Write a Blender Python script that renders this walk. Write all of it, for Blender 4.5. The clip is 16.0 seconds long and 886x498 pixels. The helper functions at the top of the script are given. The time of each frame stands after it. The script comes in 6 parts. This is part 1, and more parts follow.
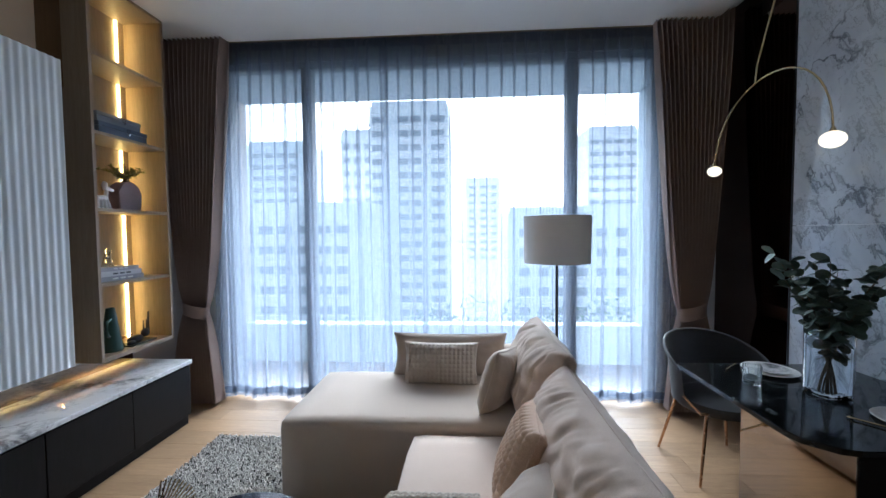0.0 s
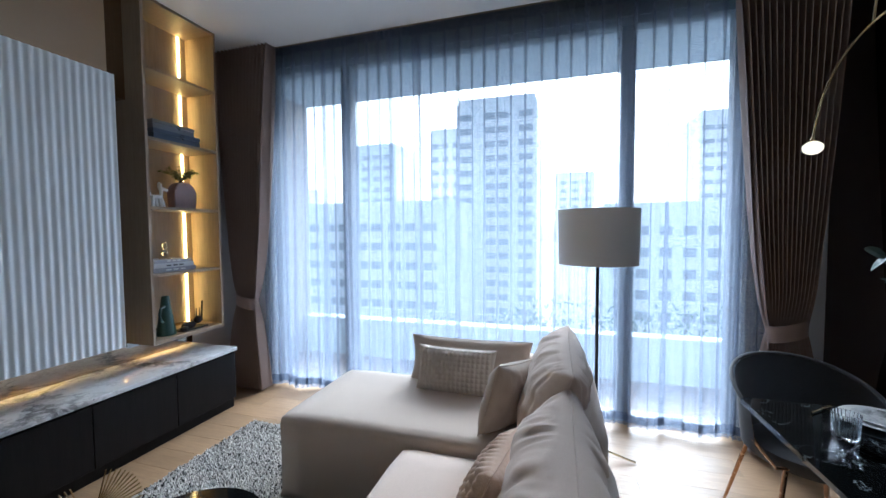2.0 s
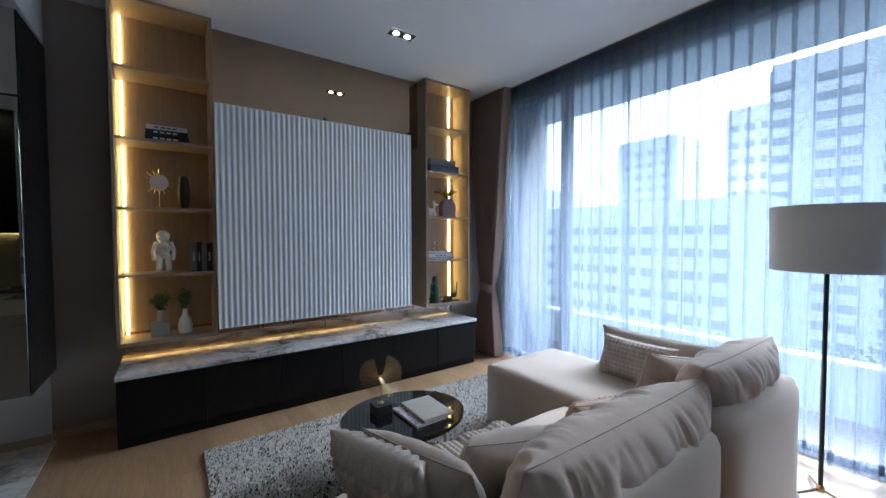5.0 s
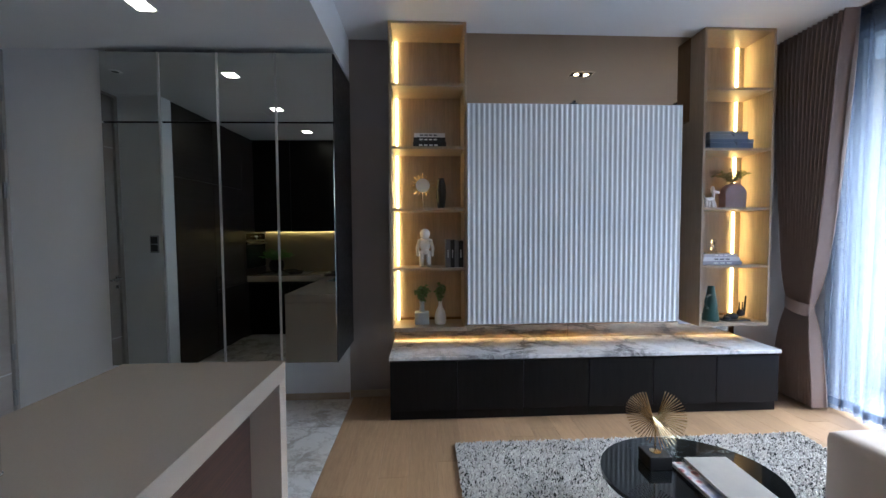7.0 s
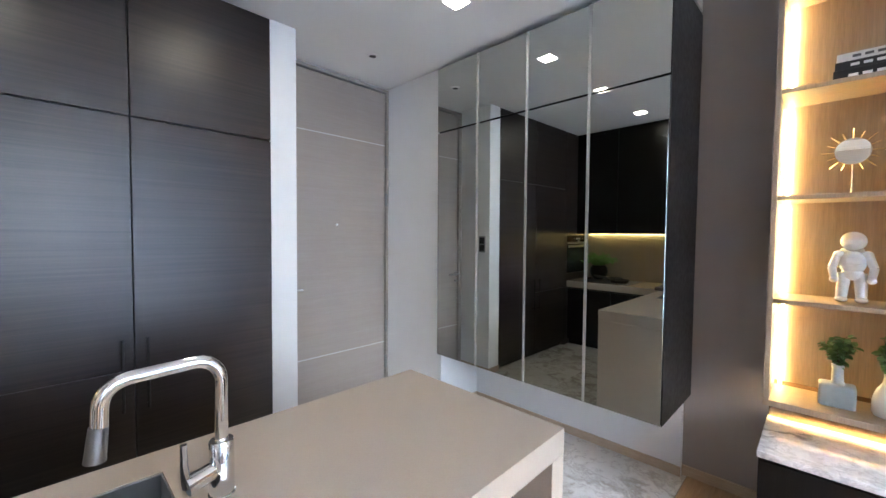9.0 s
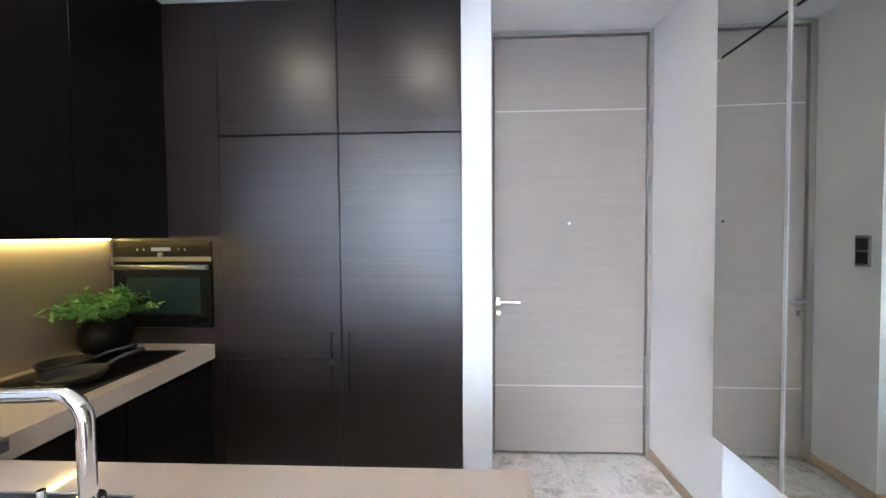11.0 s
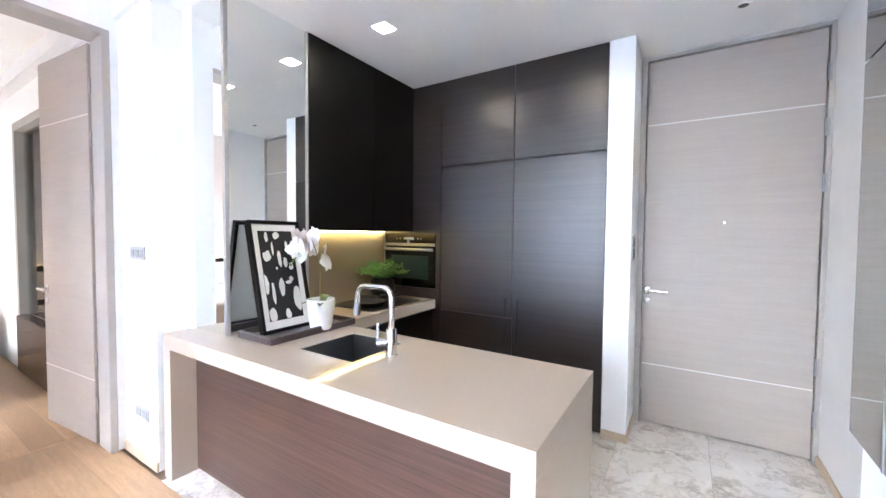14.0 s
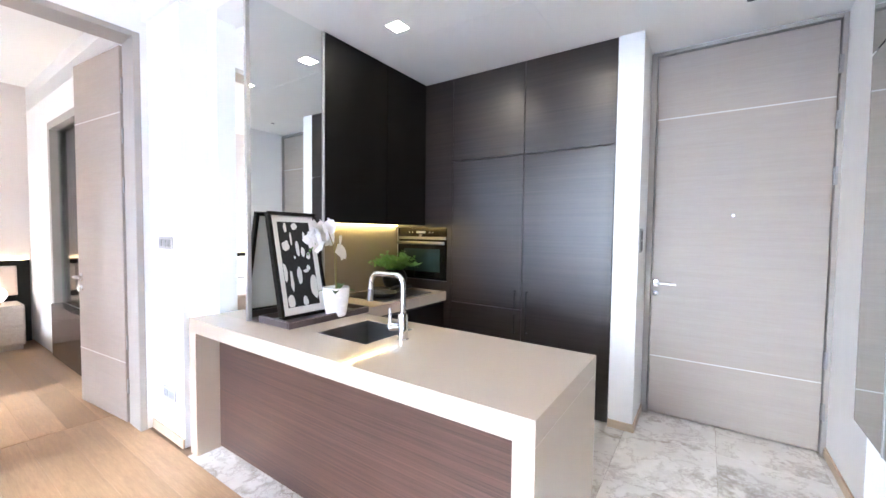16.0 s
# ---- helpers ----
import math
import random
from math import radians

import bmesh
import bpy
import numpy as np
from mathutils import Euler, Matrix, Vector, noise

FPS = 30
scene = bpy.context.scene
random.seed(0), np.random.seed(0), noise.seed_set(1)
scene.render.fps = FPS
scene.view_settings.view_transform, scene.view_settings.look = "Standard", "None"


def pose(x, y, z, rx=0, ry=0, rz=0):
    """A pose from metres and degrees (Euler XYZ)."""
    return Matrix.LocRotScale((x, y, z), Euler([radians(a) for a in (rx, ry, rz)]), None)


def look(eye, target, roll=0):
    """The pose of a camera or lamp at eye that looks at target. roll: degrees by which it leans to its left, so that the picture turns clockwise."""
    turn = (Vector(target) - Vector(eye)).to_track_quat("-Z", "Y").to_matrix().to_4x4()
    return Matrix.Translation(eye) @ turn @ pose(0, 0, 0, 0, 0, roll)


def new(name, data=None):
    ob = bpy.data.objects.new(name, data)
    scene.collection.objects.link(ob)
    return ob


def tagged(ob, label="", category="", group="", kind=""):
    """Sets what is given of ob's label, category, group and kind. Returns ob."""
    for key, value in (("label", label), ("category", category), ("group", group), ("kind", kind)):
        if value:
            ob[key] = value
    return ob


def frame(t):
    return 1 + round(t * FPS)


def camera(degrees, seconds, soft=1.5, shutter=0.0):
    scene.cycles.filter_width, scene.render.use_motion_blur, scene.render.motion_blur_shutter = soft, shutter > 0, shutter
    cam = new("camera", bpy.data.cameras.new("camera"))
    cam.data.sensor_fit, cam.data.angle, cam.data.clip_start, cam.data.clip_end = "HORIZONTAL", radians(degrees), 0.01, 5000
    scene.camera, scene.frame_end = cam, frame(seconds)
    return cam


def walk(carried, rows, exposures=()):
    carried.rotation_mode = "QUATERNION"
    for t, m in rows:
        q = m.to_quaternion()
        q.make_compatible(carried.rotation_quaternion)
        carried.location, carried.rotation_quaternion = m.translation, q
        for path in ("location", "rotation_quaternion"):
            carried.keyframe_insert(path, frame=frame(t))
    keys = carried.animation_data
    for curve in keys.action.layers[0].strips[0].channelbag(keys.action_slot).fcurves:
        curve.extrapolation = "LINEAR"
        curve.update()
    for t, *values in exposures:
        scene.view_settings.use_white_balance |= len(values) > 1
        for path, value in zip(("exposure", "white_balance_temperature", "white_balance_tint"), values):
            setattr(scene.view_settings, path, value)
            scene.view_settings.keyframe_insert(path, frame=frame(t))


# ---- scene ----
cam = camera(97.9, 16.0)
EXPOSURES = [(0, 2.9, 5480, 4), (3.5, 2.93, 5300, 4), (6.0, 3.15, 5300, 5), (7.0, 3.65, 5350, 7), (7.5, 4.25, 5450, 7), (8.2, 4.87, 5600, 8), (10.5, 5.75, 5650, 10), (12.5, 6.02, 5660, 10), (16, 6.15, 5640, 11)]
PATH = [
    (0, (0.35, 0.167, 1.568), (0.228, 2.161, 1.484), -0.5),
    (0.5, (0.389, 0.194, 1.546), (0.271, 2.189, 1.463), -0.5),
    (1, (0.481, 0.179, 1.569), (0.307, 2.169, 1.473), -0.6),
    (1.5, (0.668, 0.28, 1.522), (0.245, 2.234, 1.443), -0.4),
    (2, (0.802, 0.468, 1.554), (0.232, 2.382, 1.461), -0.4),
    (2.5, (0.919, 0.563, 1.566), (0.126, 2.396, 1.466), -0.5),
    (3, (1.063, 0.543, 1.543), (-0.158, 2.124, 1.457), -0.4),
    (3.5, (1.216, 0.422, 1.517), (-0.213, 1.82, 1.446), -0.3),
    (5.8, (1.652, 0.21, 1.535), (-0.097, 1.176, 1.451), -0.2),
    (6, (1.586, 0.221, 1.535), (-0.204, 1.109, 1.447), -0.2),
    (6.5, (1.353, 0.178, 1.548), (-0.558, 0.76, 1.458), -0.1),
    (7, (1.17, 0.17, 1.544), (-0.827, 0.264, 1.461), -0.3),
    (7.2, (1.092, 0.171, 1.531), (-0.902, 0.028, 1.46), -0.3),
    (7.5, (1.056, 0.175, 1.511), (-0.874, -0.348, 1.453), -0.0),
    (8, (0.953, 0.15, 1.512), (-0.802, -0.806, 1.452), 0.5),
    (8.2, (0.873, 0.154, 1.52), (-0.811, -0.924, 1.458), 0.6),
    (10.5, (-0.472, -0.262, 1.571), (-1.036, -2.18, 1.488), -0.5),
    (11, (-0.619, -0.281, 1.551), (-0.531, -2.278, 1.481), -0.4),
    (11.5, (-0.772, -0.168, 1.575), (-0.138, -2.063, 1.492), 0.1),
    (12, (-0.854, 0.015, 1.546), (0.163, -1.706, 1.484), 0.4),
    (12.5, (-0.893, 0.199, 1.551), (0.201, -1.474, 1.491), 0.6),
    (13, (-0.958, 0.355, 1.559), (0.122, -1.327, 1.493), 0.5),
    (13.5, (-1.066, 0.454, 1.556), (0.0, -1.237, 1.486), 0.6),
    (14, (-1.15, 0.521, 1.523), (-0.081, -1.167, 1.447), 0.5),
    (14.5, (-1.195, 0.565, 1.496), (-0.115, -1.117, 1.419), 0.6),
    (15, (-1.218, 0.58, 1.493), (-0.123, -1.092, 1.41), 0.6),
    (15.5, (-1.221, 0.584, 1.483), (-0.11, -1.077, 1.397), 0.7),
    (16, (-1.216, 0.587, 1.477), (-0.09, -1.064, 1.392), 0.7),
]
walk(cam, [(t, look(e, g, r)) for t, e, g, r in PATH], EXPOSURES)

# ---- world, sun, exposure ----
world = bpy.data.worlds.new("overcast_sky")
scene.world = world
world.use_nodes = True
_n = world.node_tree.nodes
_sky = _n.new("ShaderNodeTexSky")
_sky.sky_type = "NISHITA"
_sky.sun_disc = False
_sky.sun_elevation = radians(42)
_sky.sun_rotation = 0.0
_sky.dust_density = 4.0
_sky.ozone_density = 1.0
_n["Background"].inputs[1].default_value = 0.075
_hsv = _n.new("ShaderNodeHueSaturation")
_hsv.inputs["Saturation"].default_value = 0.66
world.node_tree.links.new(_sky.outputs[0], _hsv.inputs["Color"])
world.node_tree.links.new(_hsv.outputs[0], _n["Background"].inputs[0])

_sun = bpy.data.lights.new("sun", "SUN")
_sun.energy = 1.5
_sun.angle = radians(40)
_sun.color = (0.96, 0.98, 1.0)
new("sun", _sun).matrix_world = look((0, 30, 27), (0, 0, 0))

# ---- small helpers ----
ORG = {}


def thing(name, x, y, z, label, category, group="", kind=""):
    ob = new(name)
    ob.empty_display_size = 0.05
    ob.location = (x, y, z)
    ORG[ob.name] = Vector((x, y, z))
    return tagged(ob, label, category, group, kind)


def mesh_of(name, bm, mat, smooth=False, angle=40):
    me = bpy.data.meshes.new(name)
    bmesh.ops.recalc_face_normals(bm, faces=bm.faces)
    bm.to_mesh(me)
    bm.free()
    me.materials.append(mat)
    if smooth:
        me.shade_smooth()
        me.set_sharp_from_angle(angle=radians(angle))
    return me


def part(name, bm, mat, parent, label="", smooth=False, angle=40):
    """One mesh under a thing or part; bm is given in world coordinates."""
    o = ORG[parent.name]
    bmesh.ops.translate(bm, vec=-o, verts=bm.verts)
    ob = new(name, mesh_of(name, bm, mat, smooth, angle))
    ob.parent = parent
    ORG[ob.name] = o
    return tagged(ob, label)


def single(name, bm, mat, label, category="", kind="", group="", smooth=False, angle=40):
    """A thing or a piece of the setting that is one mesh."""
    ob = new(name, mesh_of(name, bm, mat, smooth, angle))
    ORG[ob.name] = Vector((0, 0, 0))
    return tagged(ob, label, category, group, kind)


def B(x0, x1, y0, y1, z0, z1, bevel=0.0, seg=1, bm=None):
    """A box, with rounded edges if bevel is given."""
    tmp = bmesh.new()
    bmesh.ops.create_cube(tmp, size=1)
    for v in tmp.verts:
        v.co = Vector((x0 + (v.co.x + .5) * (x1 - x0), y0 + (v.co.y + .5) * (y1 - y0), z0 + (v.co.z + .5) * (z1 - z0)))
    if bevel:
        bmesh.ops.bevel(tmp, geom=tmp.edges[:], offset=bevel, segments=seg, profile=.5, affect="EDGES")
    return tmp if bm is None else merge(bm, tmp)


def merge(a, b, m=None):
    me = bpy.data.meshes.new("tmp")
    b.to_mesh(me)
    b.free()
    if m is not None:
        me.transform(m)
    a.from_mesh(me)
    bpy.data.meshes.remove(me)
    return a


def C(p0, p1, r0, r1=None, n=16, bm=None):
    """A capped cylinder or cone between two points."""
    p0, p1 = Vector(p0), Vector(p1)
    d = p1 - p0
    tmp = bmesh.new()
    bmesh.ops.create_cone(tmp, cap_ends=True, segments=n, radius1=r0, radius2=r0 if r1 is None else r1, depth=d.length)
    bmesh.ops.transform(tmp, matrix=Matrix.Translation((p0 + p1) / 2) @ d.to_track_quat("Z", "Y").to_matrix().to_4x4(), verts=tmp.verts)
    return tmp if bm is None else merge(bm, tmp)


def lathe(profile, cx, cy, n=32, bm=None):
    """Profile of (radius, z) turned about the vertical through cx, cy."""
    tmp = bmesh.new()
    rings = []
    for r, z in profile:
        rings.append([tmp.verts.new((cx + r * math.cos(2 * math.pi * i / n), cy + r * math.sin(2 * math.pi * i / n), z)) for i in range(n)])
    for a, b in zip(rings, rings[1:]):
        for i in range(n):
            tmp.faces.new((a[i], a[(i + 1) % n], b[(i + 1) % n], b[i]))
    if profile[0][0] > 1e-4:
        tmp.faces.new(rings[0])
    if profile[-1][0] > 1e-4:
        tmp.faces.new(rings[-1])
    bmesh.ops.remove_doubles(tmp, verts=tmp.verts, dist=1e-5)
    return tmp if bm is None else merge(bm, tmp)


def tube(pts, r, n=10, bm=None, r_end=None):
    """A round bar along a line of points."""
    pts = [Vector(p) for p in pts]
    tmp = bmesh.new()
    rings = []
    up = Vector((0, 0, 1))
    for k, p in enumerate(pts):
        d = (pts[min(k + 1, len(pts) - 1)] - pts[max(k - 1, 0)]).normalized()
        a = d.cross(up if abs(d.z) < .95 else Vector((1, 0, 0))).normalized()
        if rings and a.dot(last) < 0:
            a = -a
        last = a
        b = d.cross(a)
        rr = r if r_end is None else r + (r_end - r) * k / (len(pts) - 1)
        rings.append([tmp.verts.new(p + rr * (a * math.cos(2 * math.pi * i / n) + b * math.sin(2 * math.pi * i / n))) for i in range(n)])
    for a, b in zip(rings, rings[1:]):
        for i in range(n):
            tmp.faces.new((a[i], a[(i + 1) % n], b[(i + 1) % n], b[i]))
    tmp.faces.new(rings[0])
    tmp.faces.new(rings[-1])
    return tmp if bm is None else merge(bm, tmp)


def arc(c, r, a0, a1, u, v, n=12):
    """Points on an arc about c in the plane of u and v, from angle a0 to a1 in degrees."""
    c, u, v = Vector(c), Vector(u), Vector(v)
    return [c + r * (u * math.cos(radians(a0 + (a1 - a0) * i / n)) + v * math.sin(radians(a0 + (a1 - a0) * i / n))) for i in range(n + 1)]


def grid(nu, nv, f):
    """A sheet of nu by nv cells; f(u, v) gives the place, u and v from 0 to 1."""
    bm = bmesh.new()
    vs = [[bm.verts.new(f(i / nu, j / nv)) for j in range(nv + 1)] for i in range(nu + 1)]
    for i in range(nu):
        for j in range(nv):
            bm.faces.new((vs[i][j], vs[i + 1][j], vs[i + 1][j + 1], vs[i][j + 1]))
    return bm


def prism(poly, z0, z1):
    """An upright prism on a polygon of (x, y)."""
    bm = bmesh.new()
    a = [bm.verts.new((x, y, z0)) for x, y in poly]
    b = [bm.verts.new((x, y, z1)) for x, y in poly]
    bm.faces.new(a)
    bm.faces.new(b)
    for i in range(len(a)):
        j = (i + 1) % len(a)
        bm.faces.new((a[i], a[j], b[j], b[i]))
    return bm


# ---- materials ----
class Mat:
    """Short hand for node materials; textures lie in world metres."""

    def __init__(self, name, rough=.5, metal=0.0, spec=.5):
        self.m = bpy.data.materials.new(name)
        self.m.use_nodes = True
        self.t = self.m.node_tree
        self.p = self.t.nodes["Principled BSDF"]
        self.p.inputs["Roughness"].default_value = rough
        self.p.inputs["Metallic"].default_value = metal
        self.p.inputs["Specular IOR Level"].default_value = spec

    def node(self, kind, **kw):
        n = self.t.nodes.new(kind)
        for k, v in kw.items():
            n.inputs[k.replace("_", " ")].default_value = v
        return n

    def link(self, a, b):
        self.t.links.new(a, b)

    def at(self, scale=(1, 1, 1), shuffle=0.0, rot=(0, 0, 0)):
        """World position, scaled; shuffle moves each object's piece of the pattern."""
        g = self.node("ShaderNodeNewGeometry")
        mp = self.node("ShaderNodeMapping", Scale=scale, Rotation=[radians(a) for a in rot])
        if shuffle:
            o = self.node("ShaderNodeObjectInfo")
            mul = self.node("ShaderNodeVectorMath")
            mul.operation = "MULTIPLY_ADD"
            mul.inputs[1].default_value = (shuffle, shuffle * .7, shuffle * 1.3)
            self.link(o.outputs["Random"], mul.inputs[0])
            self.link(g.outputs["Position"], mul.inputs[2])
            self.link(mul.outputs[0], mp.inputs[0])
        else:
            self.link(g.outputs["Position"], mp.inputs[0])
        return mp.outputs[0]

    def noise(self, co, scale, detail=6, rough=.55, dist=0.0):
        n = self.node("ShaderNodeTexNoise", Scale=scale, Detail=detail, Roughness=rough, Distortion=dist)
        self.link(co, n.inputs["Vector"])
        return n.outputs[0]

    def ramp(self, fac, stops):
        r = self.node("ShaderNodeValToRGB")
        e = r.color_ramp.elements
        while len(e) < len(stops):
            e.new(.5)
        for k, (pos, col) in zip(e, stops):
            k.position = pos
            k.color = (*col, 1) if len(col) == 3 else col
        self.link(fac, r.inputs[0])
        return r.outputs[0]

    def mix(self, a, b, fac, mode="MIX"):
        n = self.node("ShaderNodeMix")
        n.data_type = "RGBA"
        n.blend_type = mode
        for v, s in ((fac, n.inputs[0]), (a, n.inputs[6]), (b, n.inputs[7])):
            if isinstance(v, (int, float)):
                s.default_value = v
            elif isinstance(v, tuple):
                s.default_value = (*v, 1)
            else:
                self.link(v, s)
        return n.outputs[2]

    def color(self, c):
        if isinstance(c, tuple):
            self.p.inputs["Base Color"].default_value = (*c, 1)
        else:
            self.link(c, self.p.inputs["Base Color"])
        return self

    def roughness(self, fac, lo, hi):
        n = self.node("ShaderNodeMapRange", From_Min=.3, From_Max=.7, To_Min=lo, To_Max=hi)
        self.link(fac, n.inputs[0])
        self.link(n.outputs[0], self.p.inputs["Roughness"])
        return self

    def bump(self, height, strength=.2, dist=.002):
        n = self.node("ShaderNodeBump", Strength=strength, Distance=dist)
        self.link(height, n.inputs["Height"])
        self.link(n.outputs[0], self.p.inputs["Normal"])
        return self

    def random(self, lo, hi, island=False):
        """A grey that differs from object to object, or from loose piece to loose piece."""
        n = self.node("ShaderNodeNewGeometry") if island else self.node("ShaderNodeObjectInfo")
        r = self.node("ShaderNodeMapRange", To_Min=lo, To_Max=hi)
        self.link(n.outputs["Random Per Island" if island else "Random"], r.inputs[0])
        return r.outputs[0]


def paint(name, col, rough=.6, vary=.05, bump=.06):
    m = Mat(name, rough)
    co = m.at()
    big = m.noise(co, 1.3, 4)
    d = tuple(c * (1 - vary) for c in col)
    m.color(m.ramp(big, [(.3, d), (.7, col)]))
    m.bump(m.noise(co, 220, 3), bump, .001)
    return m.m


def wood(name, dark, light, stretch, rough=(.35, .55), bump=.15, tint=0.0, fine=1.0, coat=0.0, shuffle=0.0, spec=.5):
    """Grain drawn out along the axis with the small number in stretch."""
    m = Mat(name, .45, spec=spec)
    co = m.at(stretch, shuffle)
    a = m.noise(co, 3.0 * fine, 8, .6, .4)
    b = m.noise(co, 14.0 * fine, 5, .6)
    f = m.mix(a, b, .45)
    c = m.ramp(f, [(.32, dark), (.68, light)])
    if tint:
        r = m.random(1 - tint, 1 + tint)
        c = m.mix(c, r, 1.0, "MULTIPLY")
    m.color(c)
    m.roughness(a, *rough)
    if bump:
        m.bump(b, bump, .0015)
    if coat:
        m.p.inputs["Coat Weight"].default_value = coat
        m.p.inputs["Coat Roughness"].default_value = .15
    return m.m


def marble(name, base, shade, vein, scale=1.0, rough=.08, thin=.03, shuffle=0.0, rot=(20, 35, 25), soft=.5):
    m = Mat(name, rough)
    co = m.at((1, 1, 1), shuffle, rot)
    warp = m.noise(co, 1.7 * scale, 5, .6)
    wv = m.node("ShaderNodeVectorMath")
    wv.operation = "MULTIPLY_ADD"
    wv.inputs[1].default_value = (.8 / scale, .8 / scale, .8 / scale)
    m.link(warp, wv.inputs[0])
    m.link(co, wv.inputs[2])
    cloud = m.noise(wv.outputs[0], 1.2 * scale, 6, .65)
    ground = m.ramp(cloud, [(.35, shade), (.62, base)])
    def veins(sc, w):
        n = m.noise(wv.outputs[0], sc, 9, .62, .35)
        s = m.node("ShaderNodeMath")
        s.operation = "SUBTRACT"
        s.inputs[1].default_value = .5
        m.link(n, s.inputs[0])
        q = m.node("ShaderNodeMath")
        q.operation = "ABSOLUTE"
        m.link(s.outputs[0], q.inputs[0])
        return m.ramp(q.outputs[0], [(0.0, (1, 1, 1)), (w, (0, 0, 0))])
    v1 = m.mix(veins(.9 * scale, thin), m.ramp(cloud, [(.42, (1, 1, 1)), (.6, (.25, .25, .25))]), 1.0, "MULTIPLY")
    c = m.mix(ground, vein, v1)
    v2 = m.mix((0, 0, 0), veins(3.1 * scale, thin * .7), soft)
    c = m.mix(c, vein, v2)
    m.color(c)
    m.roughness(cloud, rough, rough * 1.5)
    return m.m


def fabric(name, a, b, scale=420, rough=.9, bump=.35, big=.08):
    m = Mat(name, rough, spec=.25)
    co = m.at()
    w = m.noise(co, scale, 2)
    patch = m.noise(co, 2.4, 4)
    c = m.mix(m.ramp(w, [(.3, a), (.7, b)]), m.ramp(patch, [(.3, (1 - big, 1 - big, 1 - big)), (.7, (1, 1, 1))]), 1.0, "MULTIPLY")
    m.color(c)
    m.p.inputs["Sheen Weight"].default_value = .25
    m.p.inputs["Sheen Roughness"].default_value = .5
    m.bump(w, bump, .001)
    return m.m


def plain(name, col, rough=.4, metal=0.0, vary=.12, scale=30.0, bump=0.0, spec=.5):
    m = Mat(name, rough, metal, spec)
    co = m.at()
    n = m.noise(co, scale, 4)
    m.color(m.ramp(n, [(.3, tuple(c * (1 - vary) for c in col)), (.7, col)]))
    m.roughness(n, rough * .85, min(1, rough * 1.15))
    if bump:
        m.bump(n, bump, .001)
    return m.m


def glow(name, col, strength):
    m = Mat(name)
    m.p.inputs["Base Color"].default_value = (*col, 1)
    m.p.inputs["Emission Color"].default_value = (*col, 1)
    m.p.inputs["Emission Strength"].default_value = strength
    return m.m


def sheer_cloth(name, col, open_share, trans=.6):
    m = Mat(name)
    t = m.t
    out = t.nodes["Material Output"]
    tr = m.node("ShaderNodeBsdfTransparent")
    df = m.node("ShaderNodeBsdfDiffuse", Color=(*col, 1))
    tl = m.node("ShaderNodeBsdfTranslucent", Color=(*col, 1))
    mx = m.node("ShaderNodeMixShader", Fac=trans)
    m.link(df.outputs[0], mx.inputs[1])
    m.link(tl.outputs[0], mx.inputs[2])
    weave = m.noise(m.at((60, 60, 600)), 1.0, 2)
    rg = m.node("ShaderNodeMapRange", From_Min=.3, From_Max=.7, To_Min=1 - open_share - .06, To_Max=1 - open_share + .06)
    m.link(weave, rg.inputs[0])
    fin = m.node("ShaderNodeMixShader")
    m.link(rg.outputs[0], fin.inputs[0])
    m.link(tr.outputs[0], fin.inputs[1])
    m.link(mx.outputs[0], fin.inputs[2])
    m.link(fin.outputs[0], out.inputs["Surface"])
    return m.m


def clear_glass(name, tint=(.95, .98, 1.0), gloss=.12):
    """Thin pane: mostly clear, a little gloss that grows at a slant."""
    m = Mat(name)
    out = m.t.nodes["Material Output"]
    tr = m.node("ShaderNodeBsdfTransparent", Color=(*tint, 1))
    gl = m.node("ShaderNodeBsdfGlossy", Roughness=.02)
    fr = m.node("ShaderNodeFresnel", IOR=1.45)
    mx = m.node("ShaderNodeMixShader")
    m.link(fr.outputs[0], mx.inputs[0])
    m.link(tr.outputs[0], mx.inputs[1])
    m.link(gl.outputs[0], mx.inputs[2])
    m.link(mx.outputs[0], out.inputs["Surface"])
    return m.m


def thick_glass(name, tint=(.95, .98, 1.0)):
    m = Mat(name, .02)
    m.p.inputs["Base Color"].default_value = (*tint, 1)
    m.p.inputs["Transmission Weight"].default_value = 1.0
    m.p.inputs["IOR"].default_value = 1.45
    return m.m


def mirror(name, col, rough=.01):
    m = Mat(name, rough, 1.0)
    m.color(m.ramp(m.noise(m.at(), 2.0, 2), [(.3, tuple(c * .97 for c in col)), (.7, col)]))
    return m.m


M_OAK_FLOOR = wood("oak_floor", (.28, .165, .085), (.45, .295, .165), (1.2, 16, 16), (.30, .45), .06, .12, 1.0, shuffle=40)
M_TILE = marble("floor_marble", (.74, .71, .67), (.60, .57, .53), (.36, .32, .28), 1.1, .10, .035, shuffle=9)
M_JOINT = plain("joint", (.30, .215, .145), .9)
M_WHITE = paint("white_wall_paint", (.83, .83, .83), .65)
M_CEIL = paint("ceiling_paint", (.86, .86, .85), .8, .03)
M_TAUPE = paint("taupe_wall", (.35, .31, .285), .7, .08)
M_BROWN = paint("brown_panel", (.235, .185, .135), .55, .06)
M_SKIRT = wood("skirting_oak", (.42, .32, .22), (.56, .44, .32), (3, 3, 30))
M_SHELF = wood("shelf_oak", (.27, .20, .14), (.40, .31, .22), (14, 14, .8), (.45, .6), .12)
M_FLUTE = paint("flute_lacquer", (.75, .77, .78), .4, .03, .03)
